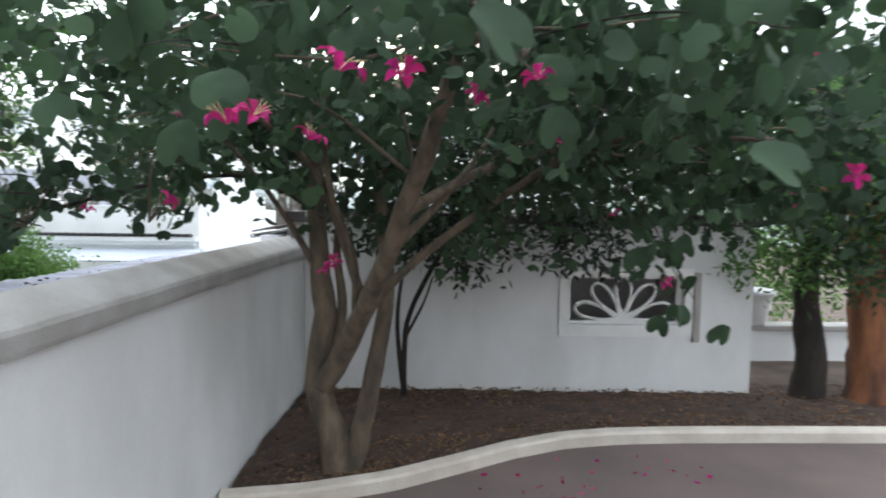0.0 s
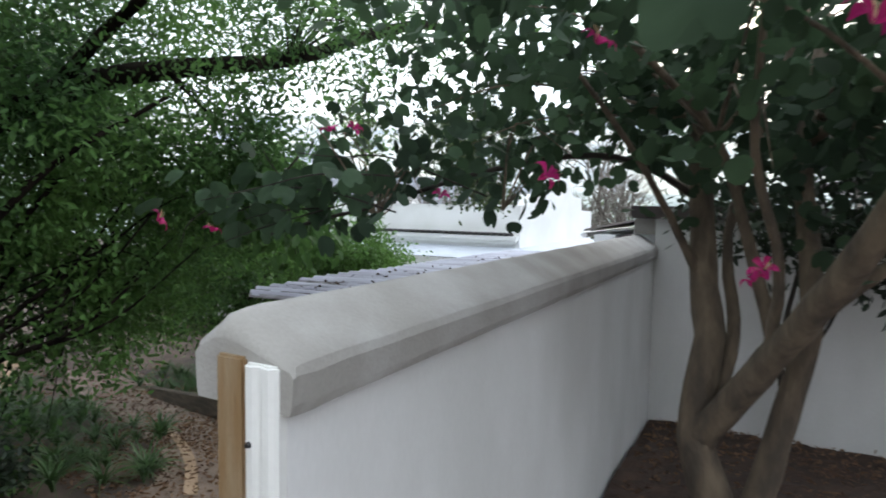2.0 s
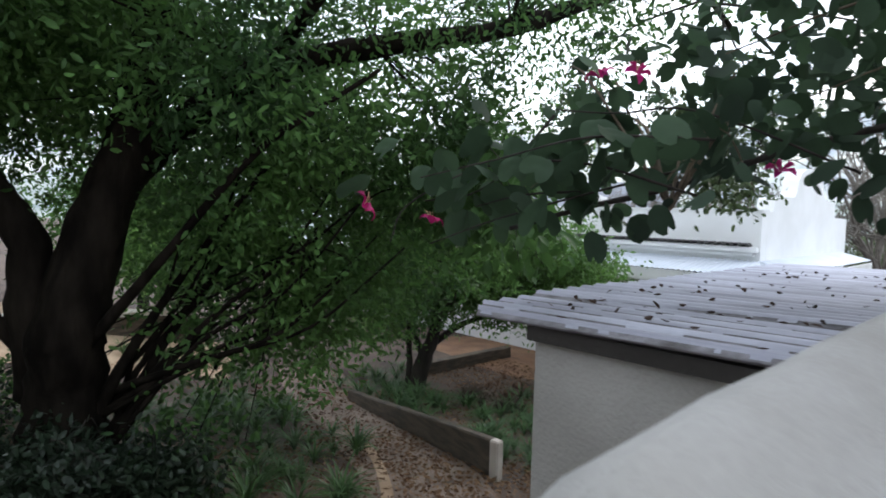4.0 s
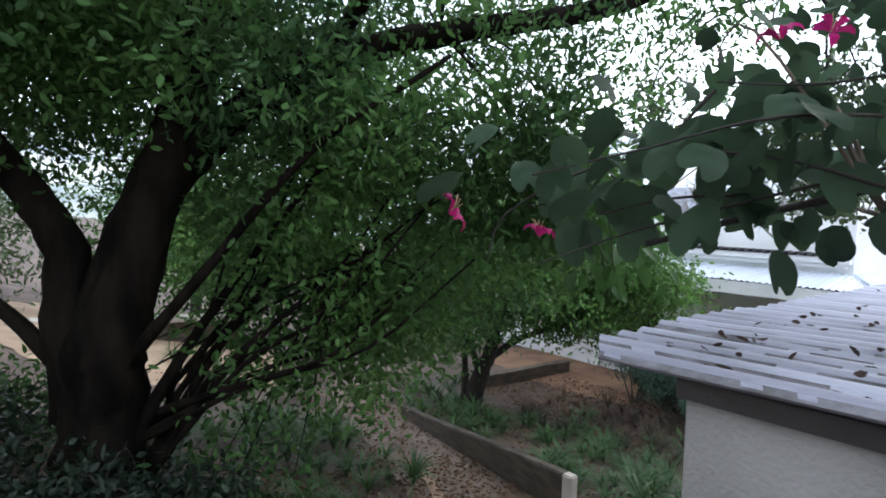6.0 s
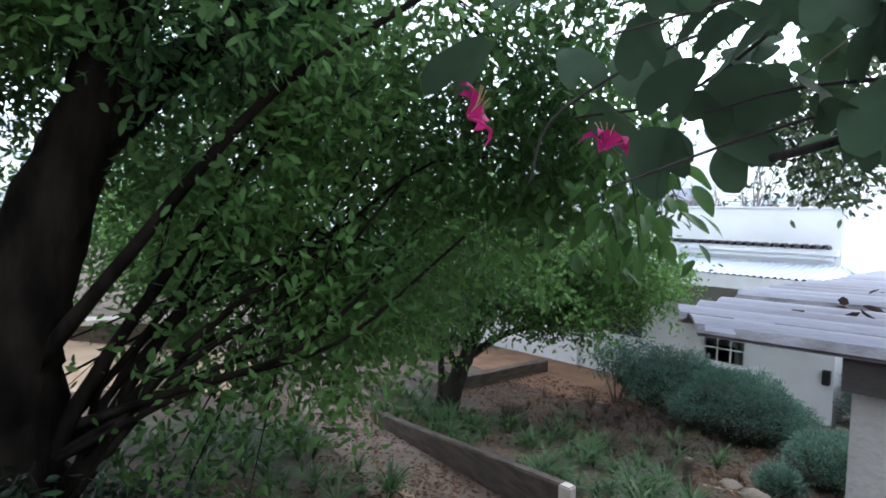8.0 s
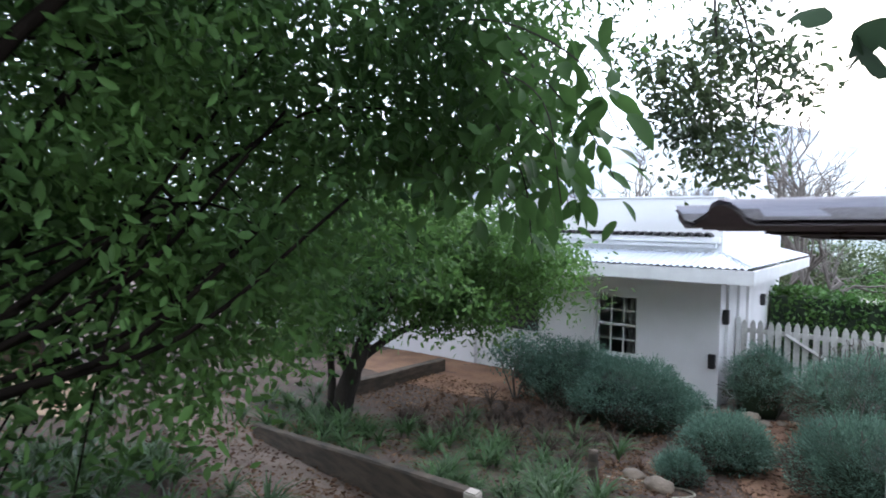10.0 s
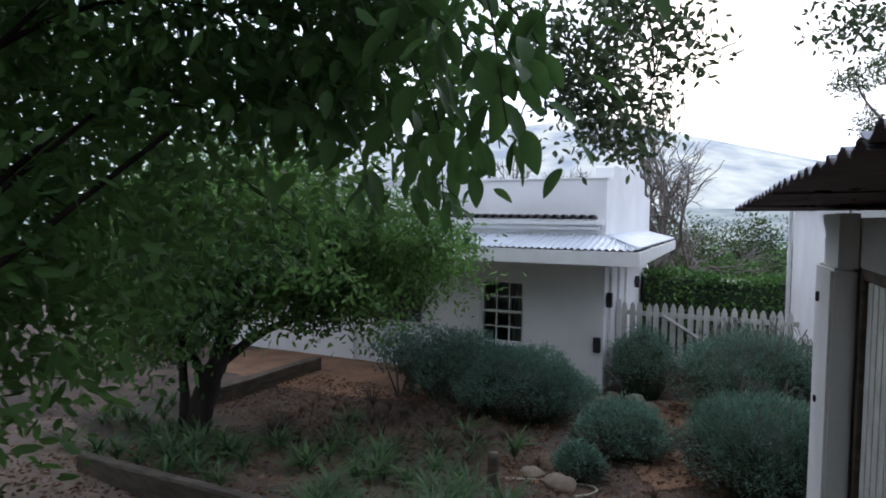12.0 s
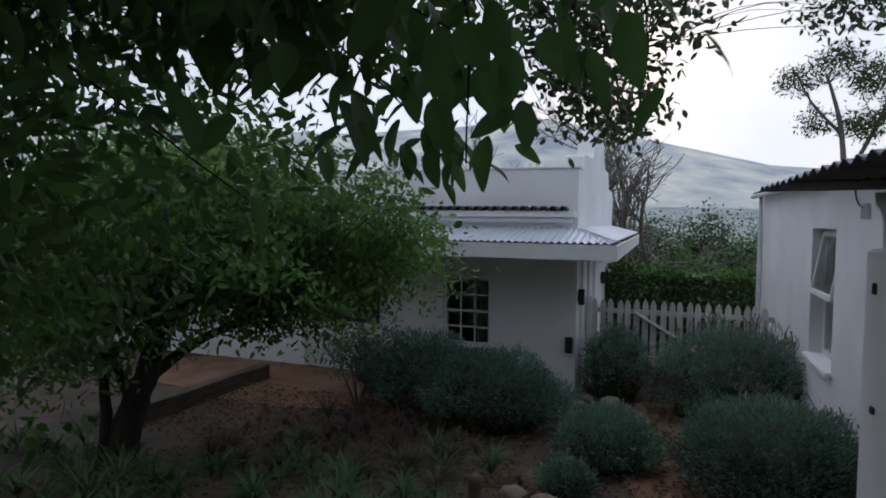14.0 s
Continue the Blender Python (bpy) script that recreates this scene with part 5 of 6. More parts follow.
limb(bm, [(-4.7, 9.0, 4.5), (-3.5, 10.6, 4.4), (-2.6, 11.6, 4.1), (-2.1, 12.0, 3.8)], 0.02, 0.006, 6, 5, 0.05, 83)
limb(bm, [(-4.7, 8.8, 4.5), (-5.8, 9.0, 4.4), (-6.5, 9.0, 3.9), (-6.6, 9.0, 3.2), (-6.45, 9.05, 2.7)], 0.02, 0.006, 6, 5, 0.05, 84)
twigs(bm, [(-6.5, 9.0, 3.9), (-6.6, 9.0, 3.2), (-4.72, 9.5, 3.7), (-4.66, 9.58, 2.9), (-4.3, 9.6, 2.8)], HANG, 44, 0.007, rng)
tree_part(big, at, "hanging_branch", bm, BARK)
fix(crown(big, "hanging_leaves", HANG, 4400, 0.10, 0.05, LEAF_HANG, 53, per=6, spread=0.1, hollow=0.1), at)
OVAL = [leaf_piece("leaf", 0.145, 0.075, False, LEAF_BIG), leaf_piece("leaf", 0.12, 0.06, False, LEAF_BIG)]
near_spray(big, at, [(-5.2, 5.4, 2.5), (-4.75, 5.15, 2.1), (-4.5, 5.1, 1.75), (-4.55, 5.3, 1.4)], 46, OVAL, 0.10, 91, 1, BARK)
near_spray(big, at, [(-5.2, 5.4, 2.6), (-4.6, 4.95, 2.25), (-4.2, 4.72, 2.0), (-4.1, 4.7, 1.6)], 44, OVAL, 0.09, 92, 0.6, BARK)
near_spray(big, at, [(-5.0, 5.2, 2.6), (-4.4, 4.75, 2.35), (-4.0, 4.6, 2.1), (-3.85, 4.6, 1.85)], 34, OVAL, 0.09, 93, 0.6, BARK)
near_spray(big, at, [(-5.4, 5.6, 2.3), (-5.2, 5.3, 1.9), (-5.1, 5.2, 1.6)], 36, OVAL, 0.14, 94, 1, BARK)

near_spray(big, at, [(-5.6, 5.8, 2.2), (-5.2, 5.3, 1.95), (-4.85, 5.2, 1.85), (-4.5, 5.15, 1.65)], 60, OVAL, 0.12, 95, 1, BARK)
near_spray(big, at, [(-5.8, 5.7, 2.2), (-5.5, 5.25, 2.0), (-5.15, 5.05, 1.85), (-4.9, 5.0, 1.75)], 50, OVAL, 0.13, 96, 1, BARK)
near_spray(big, at, [(-5.5, 5.9, 2.5), (-5.2, 5.8, 2.1), (-4.95, 5.8, 1.95), (-4.7, 5.88, 1.75)], 50, OVAL, 0.10, 97, 0.6, BARK)
near_spray(big, at, [(-5.5, 5.9, 2.4), (-5.25, 5.8, 1.95), (-5.05, 5.8, 1.75), (-4.9, 5.85, 1.6), (-4.72, 5.86, 1.45)], 46, OVAL, 0.09, 98, 1, BARK)
near_spray(big, at, [(-5.1, 5.9, 2.5), (-4.85, 5.85, 2.15), (-4.68, 5.88, 1.95), (-4.58, 5.9, 1.6)], 40, OVAL, 0.08, 99, 0.6, BARK)
near_spray(big, at, [(-4.7, 5.2, 2.5), (-4.35, 5.05, 2.15), (-4.15, 5.05, 1.93), (-4.05, 5.1, 1.72)], 34, OVAL, 0.08, 111, 0.9, BARK)
near_spray(big, at, [(-4.8, 5.3, 2.4), (-4.5, 5.1, 2.05), (-4.32, 5.1, 1.85), (-4.27, 5.12, 1.6)], 30, OVAL, 0.08, 112, 0.9, BARK)
# bushy tree in the bed
at = (-9.05, 8.3, -1.2)
cit = thing("leaning_garden_tree", "leaning bushy tree with bright green leaves", "tree", at)
bm = bmesh.new()
limb(bm, [(-9.15, 8.25, -1.4), (-9.1, 8.3, -1.0), (-8.95, 8.35, -0.5), (-8.8, 8.4, -0.1), (-8.85, 8.5, 0.6), (-9.0, 8.6, 1.4)], 0.2, 0.05, 10, 5, 0.08, 101)
limb(bm, [(-9.3, 8.2, -1.4), (-9.2, 8.2, -0.9), (-9.35, 8.3, -0.3), (-9.6, 8.5, 0.4)], 0.09, 0.03, 8, 5, 0.06, 105)
limb(bm, [(-8.9, 8.4, -0.35), (-8.6, 8.9, 0.0), (-8.1, 9.6, 0.25), (-7.6, 10.4, 0.5)], 0.07, 0.02, 8, 5, 0.06, 102)
limb(bm, [(-9.0, 8.35, -0.6), (-9.4, 8.4, -0.1), (-9.9, 8.5, 0.5)], 0.07, 0.02, 8, 5, 0.06, 103)
limb(bm, [(-8.85, 8.45, 0.0), (-8.3, 8.3, 0.5), (-7.9, 8.3, 1.0)], 0.06, 0.02, 8, 5, 0.06, 104)
CIT = [(-9.1, 8.6, 1.1, 1.6, 1.2, 0.85), (-8.4, 9.2, 0.75, 1.0, 0.9, 0.65), (-7.5, 10.6, 0.72, 0.95, 0.75, 0.5), (-8.3, 10.2, 0.9, 1.0, 0.9, 0.6), (-10.4, 8.6, 0.7, 1.0, 1.0, 0.8), (-8.8, 8.1, 0.25, 0.8, 0.6, 0.25), (-7.9, 9.5, 0.3, 0.8, 0.6, 0.4), (-9.6, 7.8, 0.0, 0.8, 0.6, 0.4), (-7.3, 9.8, 1.25, 0.8, 0.6, 0.5), (-6.9, 9.9, 1.0, 0.5, 0.45, 0.35), (-8.2, 9.0, 1.6, 1.0, 0.8, 0.5)]
twigs(bm, [(-8.3, 8.3, 0.5), (-8.1, 9.6, 0.25), (-8.85, 8.5, 0.6), (-9.9, 8.5, 0.5)], CIT, 60, 0.012, np.random.default_rng(6))
tree_part(cit, at, "trunk", bm, BARK)
fix(crown(cit, "crown", CIT, 42000, 0.09, 0.042, LEAF_CIT, 55, per=9, spread=0.13), at)

# background trees round the garden; those at y below 0 are unseen light blockers
for i, (cx, cy, cz, r, h, m) in enumerate([(-15, 14.5, 1.5, 2.6, 2.2, LEAF_CIT), (-19, 7, 1.6, 3.0, 2.6, LEAF_BIG), (-17, 1.5, 1.4, 2.6, 2.4, LEAF_HANG), (-12.5, -1.5, 2.4, 2.6, 2.6, LEAF_BIG), (-6.5, -3.4, 1.8, 2.4, 2.4, LEAF_BIG), (-9.8, -1.6, 1.2, 2.0, 2.0, LEAF_BIG), (-14.5, 6.4, 1.0, 1.6, 1.4, LEAF_CIT), (-13.6, 7.9, 4.2, 2.6, 2.6, LEAF_HANG)]):
    at = (cx, cy, ground_z(cx, cy))
    bt = thing("background_tree", "full leafy tree standing round the garden", "tree", at, "background trees")
    bm = bmesh.new()
    limb(bm, [(cx, cy, at[2] - 0.2), (cx + 0.1, cy, 0.2), (cx - 0.1, cy + 0.1, cz), (cx, cy, cz + h * 0.6)], 0.18, 0.05, 9, 4, 0.07, 120 + i)
    BB = [(cx, cy, cz + 0.4, r, r * 0.9, h * 0.8), (cx + r * 0.5, cy - r * 0.3, cz - 0.2, r * 0.6, r * 0.6, h * 0.6), (cx - r * 0.5, cy, cz, r * 0.7, r * 0.6, h * 0.7)]
    twigs(bm, [(cx - 0.1, cy + 0.1, cz)], BB, 24, 0.02, np.random.default_rng(130 + i))
    tree_part(bt, at, "trunk", bm, BARK)
    fix(crown(bt, "crown", BB, 7500, 0.15, 0.07, m, 140 + i, per=9, spread=0.25), at)


# ---- shrubs ----
def lavender(cx, cy, rx, ry, z0, z1, n, seed, label="rounded grey-green lavender bush in a bed", mat=LEAF_LAV, spikes=0):
    at = (cx, cy, ground_z(cx, cy))
    sh = thing("lavender_bush", label, "bush", at, "lavender bushes")
    rng = np.random.default_rng(seed)
    h = z1 - z0
    tips = []
    m = n // 14
    u = rng.normal(size=(m, 3))
    u[:, 2] = np.abs(u[:, 2]) * 1.1 - 0.25
    u /= np.linalg.norm(u, axis=1, keepdims=True)
    lump = 1 + 0.09 * np.sin(u[:, 0] * 7 + seed) * np.sin(u[:, 1] * 6) + 0.07 * np.sin(u[:, 2] * 9 + seed)
    rad = rng.uniform(0.72, 1.0, m) * lump
    c = np.array([cx, cy, z0 + h * 0.35]) + u * rad[:, None] * np.array([rx, ry, h * 0.65])
    c = np.repeat(c, 14, 0) + rng.normal(size=(m * 14, 3)) * 0.035
    d = np.repeat(u, 14, 0) * 1.0 + rng.normal(size=(m * 14, 3)) * 0.55 + np.array([0, 0, 0.5])
    ok = c[:, 2] > z0 - 0.05
    me = leaf_mesh("foliage", c[ok], d[ok], 0.055, 0.011, rng)
    fix(link_mesh("foliage", me, mat, sh), at)
    low = ok & (c[:, 2] < z0 + h * (0.34 + 0.14 * np.sin(c[:, 0] * 5 + seed)))
    me = leaf_mesh("dry_skirt", c[low] + rng.normal(size=(low.sum(), 3)) * 0.03, d[low] + rng.normal(size=(low.sum(), 3)) * 0.4, 0.06, 0.012, rng)
    tagged(fix(link_mesh("dry_skirt", me, LEAF_DEAD, sh, "dead brown lower stems"), at), kind="stuff")
    # solid dark blob stands in for the shade deep inside the bush
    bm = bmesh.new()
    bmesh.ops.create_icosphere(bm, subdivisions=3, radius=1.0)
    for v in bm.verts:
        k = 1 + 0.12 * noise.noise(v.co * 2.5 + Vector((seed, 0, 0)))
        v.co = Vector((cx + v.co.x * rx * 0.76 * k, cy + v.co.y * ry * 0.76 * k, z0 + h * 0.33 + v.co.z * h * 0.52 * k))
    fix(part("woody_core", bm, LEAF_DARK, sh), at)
    bm = bmesh.new()
    rg = random.Random(seed)
    for k in range(9):
        a = rg.uniform(0, 6.28)
        limb(bm, [(cx + 0.05 * math.cos(a), cy + 0.05 * math.sin(a), at[2] - 0.05), (cx + 0.4 * rx * math.cos(a), cy + 0.4 * ry * math.sin(a), z0 + h * 0.2), (cx + 0.75 * rx * math.cos(a), cy + 0.75 * ry * math.sin(a), z0 + h * 0.45)], 0.018, 0.007, 5, 3, 0.05, k)
    for k in range(spikes):
        a, q = rg.uniform(0, 6.28), rg.uniform(0.2, 0.95)
        x, y = cx + rx * q * math.cos(a), cy + ry * q * math.sin(a)
        z = z0 + h * 0.35 + h * 0.65 * math.sqrt(max(0, 1 - q * q)) - 0.03
        tube(bm, [(x, y, z), (x + rg.uniform(-0.03, 0.03), y, z + 0.09), (x + rg.uniform(-0.05, 0.05), y, z + rg.uniform(0.14, 0.22))], [0.003, 0.004, 0.006], 4)
    tagged(fix(part("stem_tangle", bm, TWIG, sh), at), kind="stuff")


lavender(-6.15, 11.35, 1.0, 0.75, -1.38, -0.46, 26000, 201)
lavender(-7.2, 11.6, 0.85, 0.7, -1.38, -0.36, 18000, 206)
lavender(-4.62, 10.35, 0.52, 0.45, -1.34, -0.72, 12000, 202, "small rounded grey-green bush beside a path")
lavender(-3.15, 9.95, 0.80, 0.72, -1.3, -0.34, 22000, 203, "large rounded grey-green bush beside a path", spikes=40)
lavender(-3.2, 12.6, 1.05, 0.9, -1.4, -0.09, 24000, 204, "broad grey-green lavender bush with spent spikes", spikes=120)
lavender(-4.75, 13.3, 0.5, 0.55, -1.4, -0.28, 9000, 205, "dark green bush before a picket gate")
lavender(-4.9, 9.4, 0.22, 0.2, -1.3, -0.95, 3000, 207, "small dry grey-green herb clump")
# twiggy grey shrub
at = (-8.15, 11.4, -1.4)
gs = thing("grey_shrub", "open twiggy shrub with small grey leaves", "shrub", at)
GS = [(-8.2, 11.4, -0.62, 0.5, 0.45, 0.38), (-7.7, 11.3, -0.5, 0.45, 0.4, 0.3)]
bm = bmesh.new()
for k in range(5):
    a = k * 1.25
    limb(bm, [(-8.15, 11.4, -1.5), (-8.15 + 0.15 * math.cos(a), 11.4 + 0.15 * math.sin(a), -1.1), (-8.1 + 0.35 * math.cos(a), 11.4 + 0.3 * math.sin(a), -0.7)], 0.02, 0.008, 6, 4, 0.05, k)
twigs(bm, [(-8.15, 11.4, -1.05)], GS, 24, 0.007, np.random.default_rng(9))
tagged(fix(part("stem_tangle", bm, TWIG, gs), at), kind="stuff")
fix(crown(gs, "foliage", GS, 3600, 0.05, 0.022, LEAF_LAV, 61, per=8, spread=0.06), at)


# strap-leaved clumps
def strap_mesh(seed, blades, length, width):
    rg = random.Random(seed)
    bm = bmesh.new()
    for k in range(blades):
        a = rg.uniform(0, 2 * math.pi)
        L, arch = length * rg.uniform(0.6, 1.15), rg.uniform(0.5, 1.3)
        d, s = Vector((math.cos(a), math.sin(a), 0)), Vector((-math.sin(a), math.cos(a), 0))
        rows = []
        for i in range(6):
            u = i / 5
            c = d * (L * (0.15 * u + 0.75 * u * u * arch * 0.7)) + Vector((0, 0, L * (u * 1.0 - arch * 0.62 * u * u)))
            w = width * (0.6 + 0.4 * u if u < 0.5 else 0.8 * (1 - u) * 2 * 0.9 + 0.05)
            rows.append([bm.verts.new(c - s * w), bm.verts.new(c - Vector((0, 0, w * 0.4))), bm.verts.new(c + s * w)])
        for r0, r1 in zip(rows, rows[1:]):
            for q in (0, 1):
                bm.faces.new((r0[q], r0[q + 1], r1[q + 1], r1[q]))
    me = bpy.data.meshes.new("leaves")
    bm.to_mesh(me)
    bm.free()
    me.materials.append(LEAF_AGA)
    return me


STRAPS = [strap_mesh(s, 34, 0.55, 0.014) for s in (1, 2, 3)]
rg = random.Random(33)
masters = []
for me in STRAPS:
    c = thing("strap_leaf_clump", "arching clump of green strap leaves in a bed", "plant", (0, 0, -50), "strap-leaved clumps")
    link_mesh("leaves", me, None, c)
    masters.append(c)
clumps = []
for x0, x1, y0, y1, n in ((-6.6, -5.0, 6.6, 8.2, 34), (-9.9, -7.2, 7.1, 8.2, 26), (-8.2, -6.2, 7.0, 8.6, 12), (-10.8, -9.2, 8.0, 9.6, 10), (-8.8, -6.4, 4.2, 5.4, 34), (-6.6, -5.3, 3.3, 4.3, 16), (-12.6, -9.6, 4.6, 6.2, 16), (-8.4, -6.2, 8.6, 10.0, 10), (-6.8, -5.6, 8.6, 10.2, 8), (-9.6, -7.2, 3.0, 4.2, 12)):
    for _ in range(n):
        clumps.append((rg.uniform(x0, x1), rg.uniform(y0, y1)))
for i, (x, y) in enumerate(clumps):
    m = masters[i % 3]
    s = rg.uniform(0.6, 1.1)
    p = pose(x, y, ground_z(x, y) - 0.01, 0, 0, rg.uniform(0, 360))
    if i < 3:
        m.matrix_basis = p
    else:
        c = copy_thing(m, p)
        c.scale = (s, s, s * rg.uniform(0.8, 1.1))

# dry brown tufts between bed and yard
DRYM = []
for s in (11, 12):
    me = strap_mesh(s, 40, 0.3, 0.006)
    me.materials.clear()
    me.materials.append(LEAF_DRY)
    DRYM.append(me)
rg = random.Random(44)
DEADM = [strap_mesh(s, 46, 0.42, 0.005) for s in (13, 14)]
for me in DEADM:
    me.materials.clear()
    me.materials.append(LEAF_DEAD)
for i in range(96):
    x, y = (rg.uniform(-9.2, -5.6), rg.uniform(9.6, 11.0)) if i < 30 else (rg.uniform(-5.6, -4.0), rg.uniform(8.4, 12.6)) if i < 46 else (rg.uniform(-8.6, -5.9), rg.uniform(8.8, 10.9))
    c = thing("dry_tuft", "dry brown tuft of dead stems in a bed", "plant", (x, y, ground_z(x, y) - 0.01), "dry tufts")
    c.rotation_euler[2] = rg.uniform(0, 6.28)
    k = rg.uniform(0.6, 1.2) if i < 46 else rg.uniform(0.8, 1.5)
    c.scale = (k, k, k)
    tagged(link_mesh("dry_foliage", (DRYM if i < 46 else DEADM)[i % 2], None, c), kind="stuff")

# low evergreen undergrowth added to darken the unseen foot of the large tree
for i, (x, y, r, h) in enumerate([(-5.75, 2.3, 0.55, 0.42), (-6.05, 1.65, 0.6, 0.45), (-5.9, 2.95, 0.5, 0.36), (-7.4, 1.6, 0.8, 0.6), (-6.7, 1.1, 0.6, 0.5)]):
    at = (x, y, ground_z(x, y))
    ug = thing("low_shrub", "low evergreen shrub added to darken a tree's foot", "shrub", at, "undergrowth")
    bm = bmesh.new()
    BU = [(x, y, at[2] + h * 0.45, r, r * 0.9, h * 0.6), (x + r * 0.4, y + r * 0.3, at[2] + h * 0.35, r * 0.6, r * 0.6, h * 0.5)]
    twigs(bm, [(x, y, at[2] - 0.03)], BU, 12, 0.008, np.random.default_rng(400 + i))
    tagged(fix(part("stem_tangle", bm, BARK, ug), at), kind="stuff")
    fix(crown(ug, "foliage", BU, 2600, 0.075, 0.035, LEAF_DARK, 410 + i, per=8, spread=0.07, hollow=0.1, floor=at[2]), at)

# low terrace wall at the far left of the garden
tw = thing("terrace_wall", "low earth-brown terrace wall with a pale coping", "wall", (-15, 3.2, -1), kind="structure")
ob = beam(tw, (-16.2, 0.2, -0.32), (-14.2, 6.4, -0.36), 0.3, 1.0, GREY_WOOD, "wall_body", (15, -3.2, 1))
ob = beam(tw, (-16.2, 0.2, -0.22), (-14.2, 6.4, -0.26), 0.4, 0.1, KERB, "coping", (15, -3.2, 1))

# ---- picket fence ----
fence = thing("picket_fence", "worn white picket fence with a braced gate", "fence", (-4, 14.3, -1.4))
FYY = 14.3
off = (4, -14.3, 1.4)
bm = bmesh.new()
prism(bm, [(-0.046, 0), (0.046, 0), (0.046, 1.29), (0.03, 1.345), (0.0, 1.385), (-0.03, 1.345), (-0.046, 1.29)], "y", -0.01, 0.01)
pk = bpy.data.meshes.new("picket")
bm.to_mesh(pk)
bm.free()
pk.materials.append(PICKET)
x = -5.2
rg = random.Random(3)
while x < -2.55:
    ob = link_mesh("picket", pk, None, fence)
    ob.matrix_parent_inverse = Matrix.Translation(off)
    ob.matrix_basis = pose(x, FYY, -1.43 + rg.uniform(-0.015, 0.015), 0, rg.uniform(-0.8, 0.8), 0)
    x += 0.136
for z in (-0.29, -1.05):
    fix(part("rail", boxes((-5.3, -2.5, FYY + 0.012, FYY + 0.05, z, z + 0.08), bevel=0.004), PICKET, fence), [-c for c in off])
bm = bmesh.new()
tube(bm, [(-4.55, FYY - 0.03, -0.25), (-3.9, FYY - 0.03, -0.64)], [0.032, 0.032], 4)
fix(part("brace", bm, PICKET, fence), [-c for c in off])
fix(part("gate_post", boxes((-5.33, -5.25, FYY - 0.05, FYY + 0.03, -1.7, -0.02), bevel=0.008), WHITE_WOOD, fence), [-c for c in off])

# ---- hedge and far planting ----
hedge = thing("hedge", "clipped bright green creeper-covered hedge", "hedge", (-3, 18, -1.8))
rng = np.random.default_rng(5)
n = 9000
c = np.stack([rng.uniform(-5.3, 3.0, n), 17.6 + rng.normal(size=n) * 0.12, rng.uniform(-1.8, 0.12, n)], 1)
top = rng.uniform(0, 1, n) < 0.4
c[top, 1] = 17.6 + rng.uniform(0, 1.0, top.sum())
c[top, 2] = 0.12 + 0.09 * np.sin(c[top, 0] * 2.3) + rng.normal(size=top.sum()) * 0.05
me = leaf_mesh("foliage", c, rng.normal(size=(n, 3)) + np.array([0, -0.8, 0.2]), 0.11, 0.075, rng)
fix(link_mesh("foliage", me, LEAF_HEDGE, hedge), (-3, 18, -1.8))
# dark box behind the leaves paints the shade in the hedge's gaps
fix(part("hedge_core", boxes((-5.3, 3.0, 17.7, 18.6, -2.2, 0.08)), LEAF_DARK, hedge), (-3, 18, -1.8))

for i, (cx, cy, cz, r, h, m) in enumerate([(-4.9, 27, -0.4, 1.6, 1.5, LEAF_FAR), (-2.6, 30, -0.1, 1.3, 1.6, LEAF_HANG), (-6.5, 33, 0.1, 2.2, 1.7, LEAF_FAR), (-0.5, 28, -0.7, 1.8, 1.6, LEAF_BIG), (2.2, 34, 0.3, 2.2, 2.0, LEAF_HANG), (-9, 36, 0.6, 2.5, 2.0, LEAF_FAR), (-3.4, 24, -0.9, 1.6, 1.1, LEAF_HEDGE), (-1.2, 23, -0.7, 1.5, 1.3, LEAF_HANG), (-13, 30, 1.0, 3.2, 2.4, LEAF_FAR), (-4.0, 44, -1.0, 3.0, 2.6, LEAF_HANG), (3.5, 48, -0.5, 3.6, 3.0, LEAF_BIG)]):
    at = (cx, cy, ground_z(cx, cy))
    ft = thing("far_tree", "olive green tree beyond the garden hedge", "tree", at, "trees beyond the hedge")
    bm = bmesh.new()
    limb(bm, [(cx, cy, at[2] - 0.2), (cx, cy, at[2] + 0.8), (cx + 0.1, cy, cz)], 0.14, 0.05, 7, 3, 0.06, 150 + i)
    tree_part(ft, at, "trunk", bm, BARK)
    BB = [(cx, cy, cz, r, r * 0.8, h), (cx + r * 0.6, cy, cz - 0.5, r * 0.6, r * 0.6, h * 0.7), (cx - r * 0.6, cy, cz - 0.4, r * 0.7, r * 0.6, h * 0.6)]
    fix(crown(ft, "crown", BB, 5200, 0.15, 0.08, m, 170 + i, per=10, spread=0.22), at)


def fork(bm, p, d, length, r, depth, rng):
    q = p + d * length
    mid = p + d * (length * 0.5) + Vector([rng.gauss(0, length * 0.05) for _ in range(3)])
    tube(bm, [p, mid, q], [r, r * 0.85, r * 0.68], 5 if depth > 2 else 3)
    if depth == 0:
        return
    for _ in range(3 if depth > 2 else rng.choice((2, 3))):
        nd = (d + Vector([rng.gauss(0, 0.48) for _ in range(3)]) + Vector((0, 0, 0.08))).normalized()
        fork(bm, q if rng.random() < 0.6 else mid, nd, length * rng.uniform(0.62, 0.85), r * 0.66, depth - 1, rng)


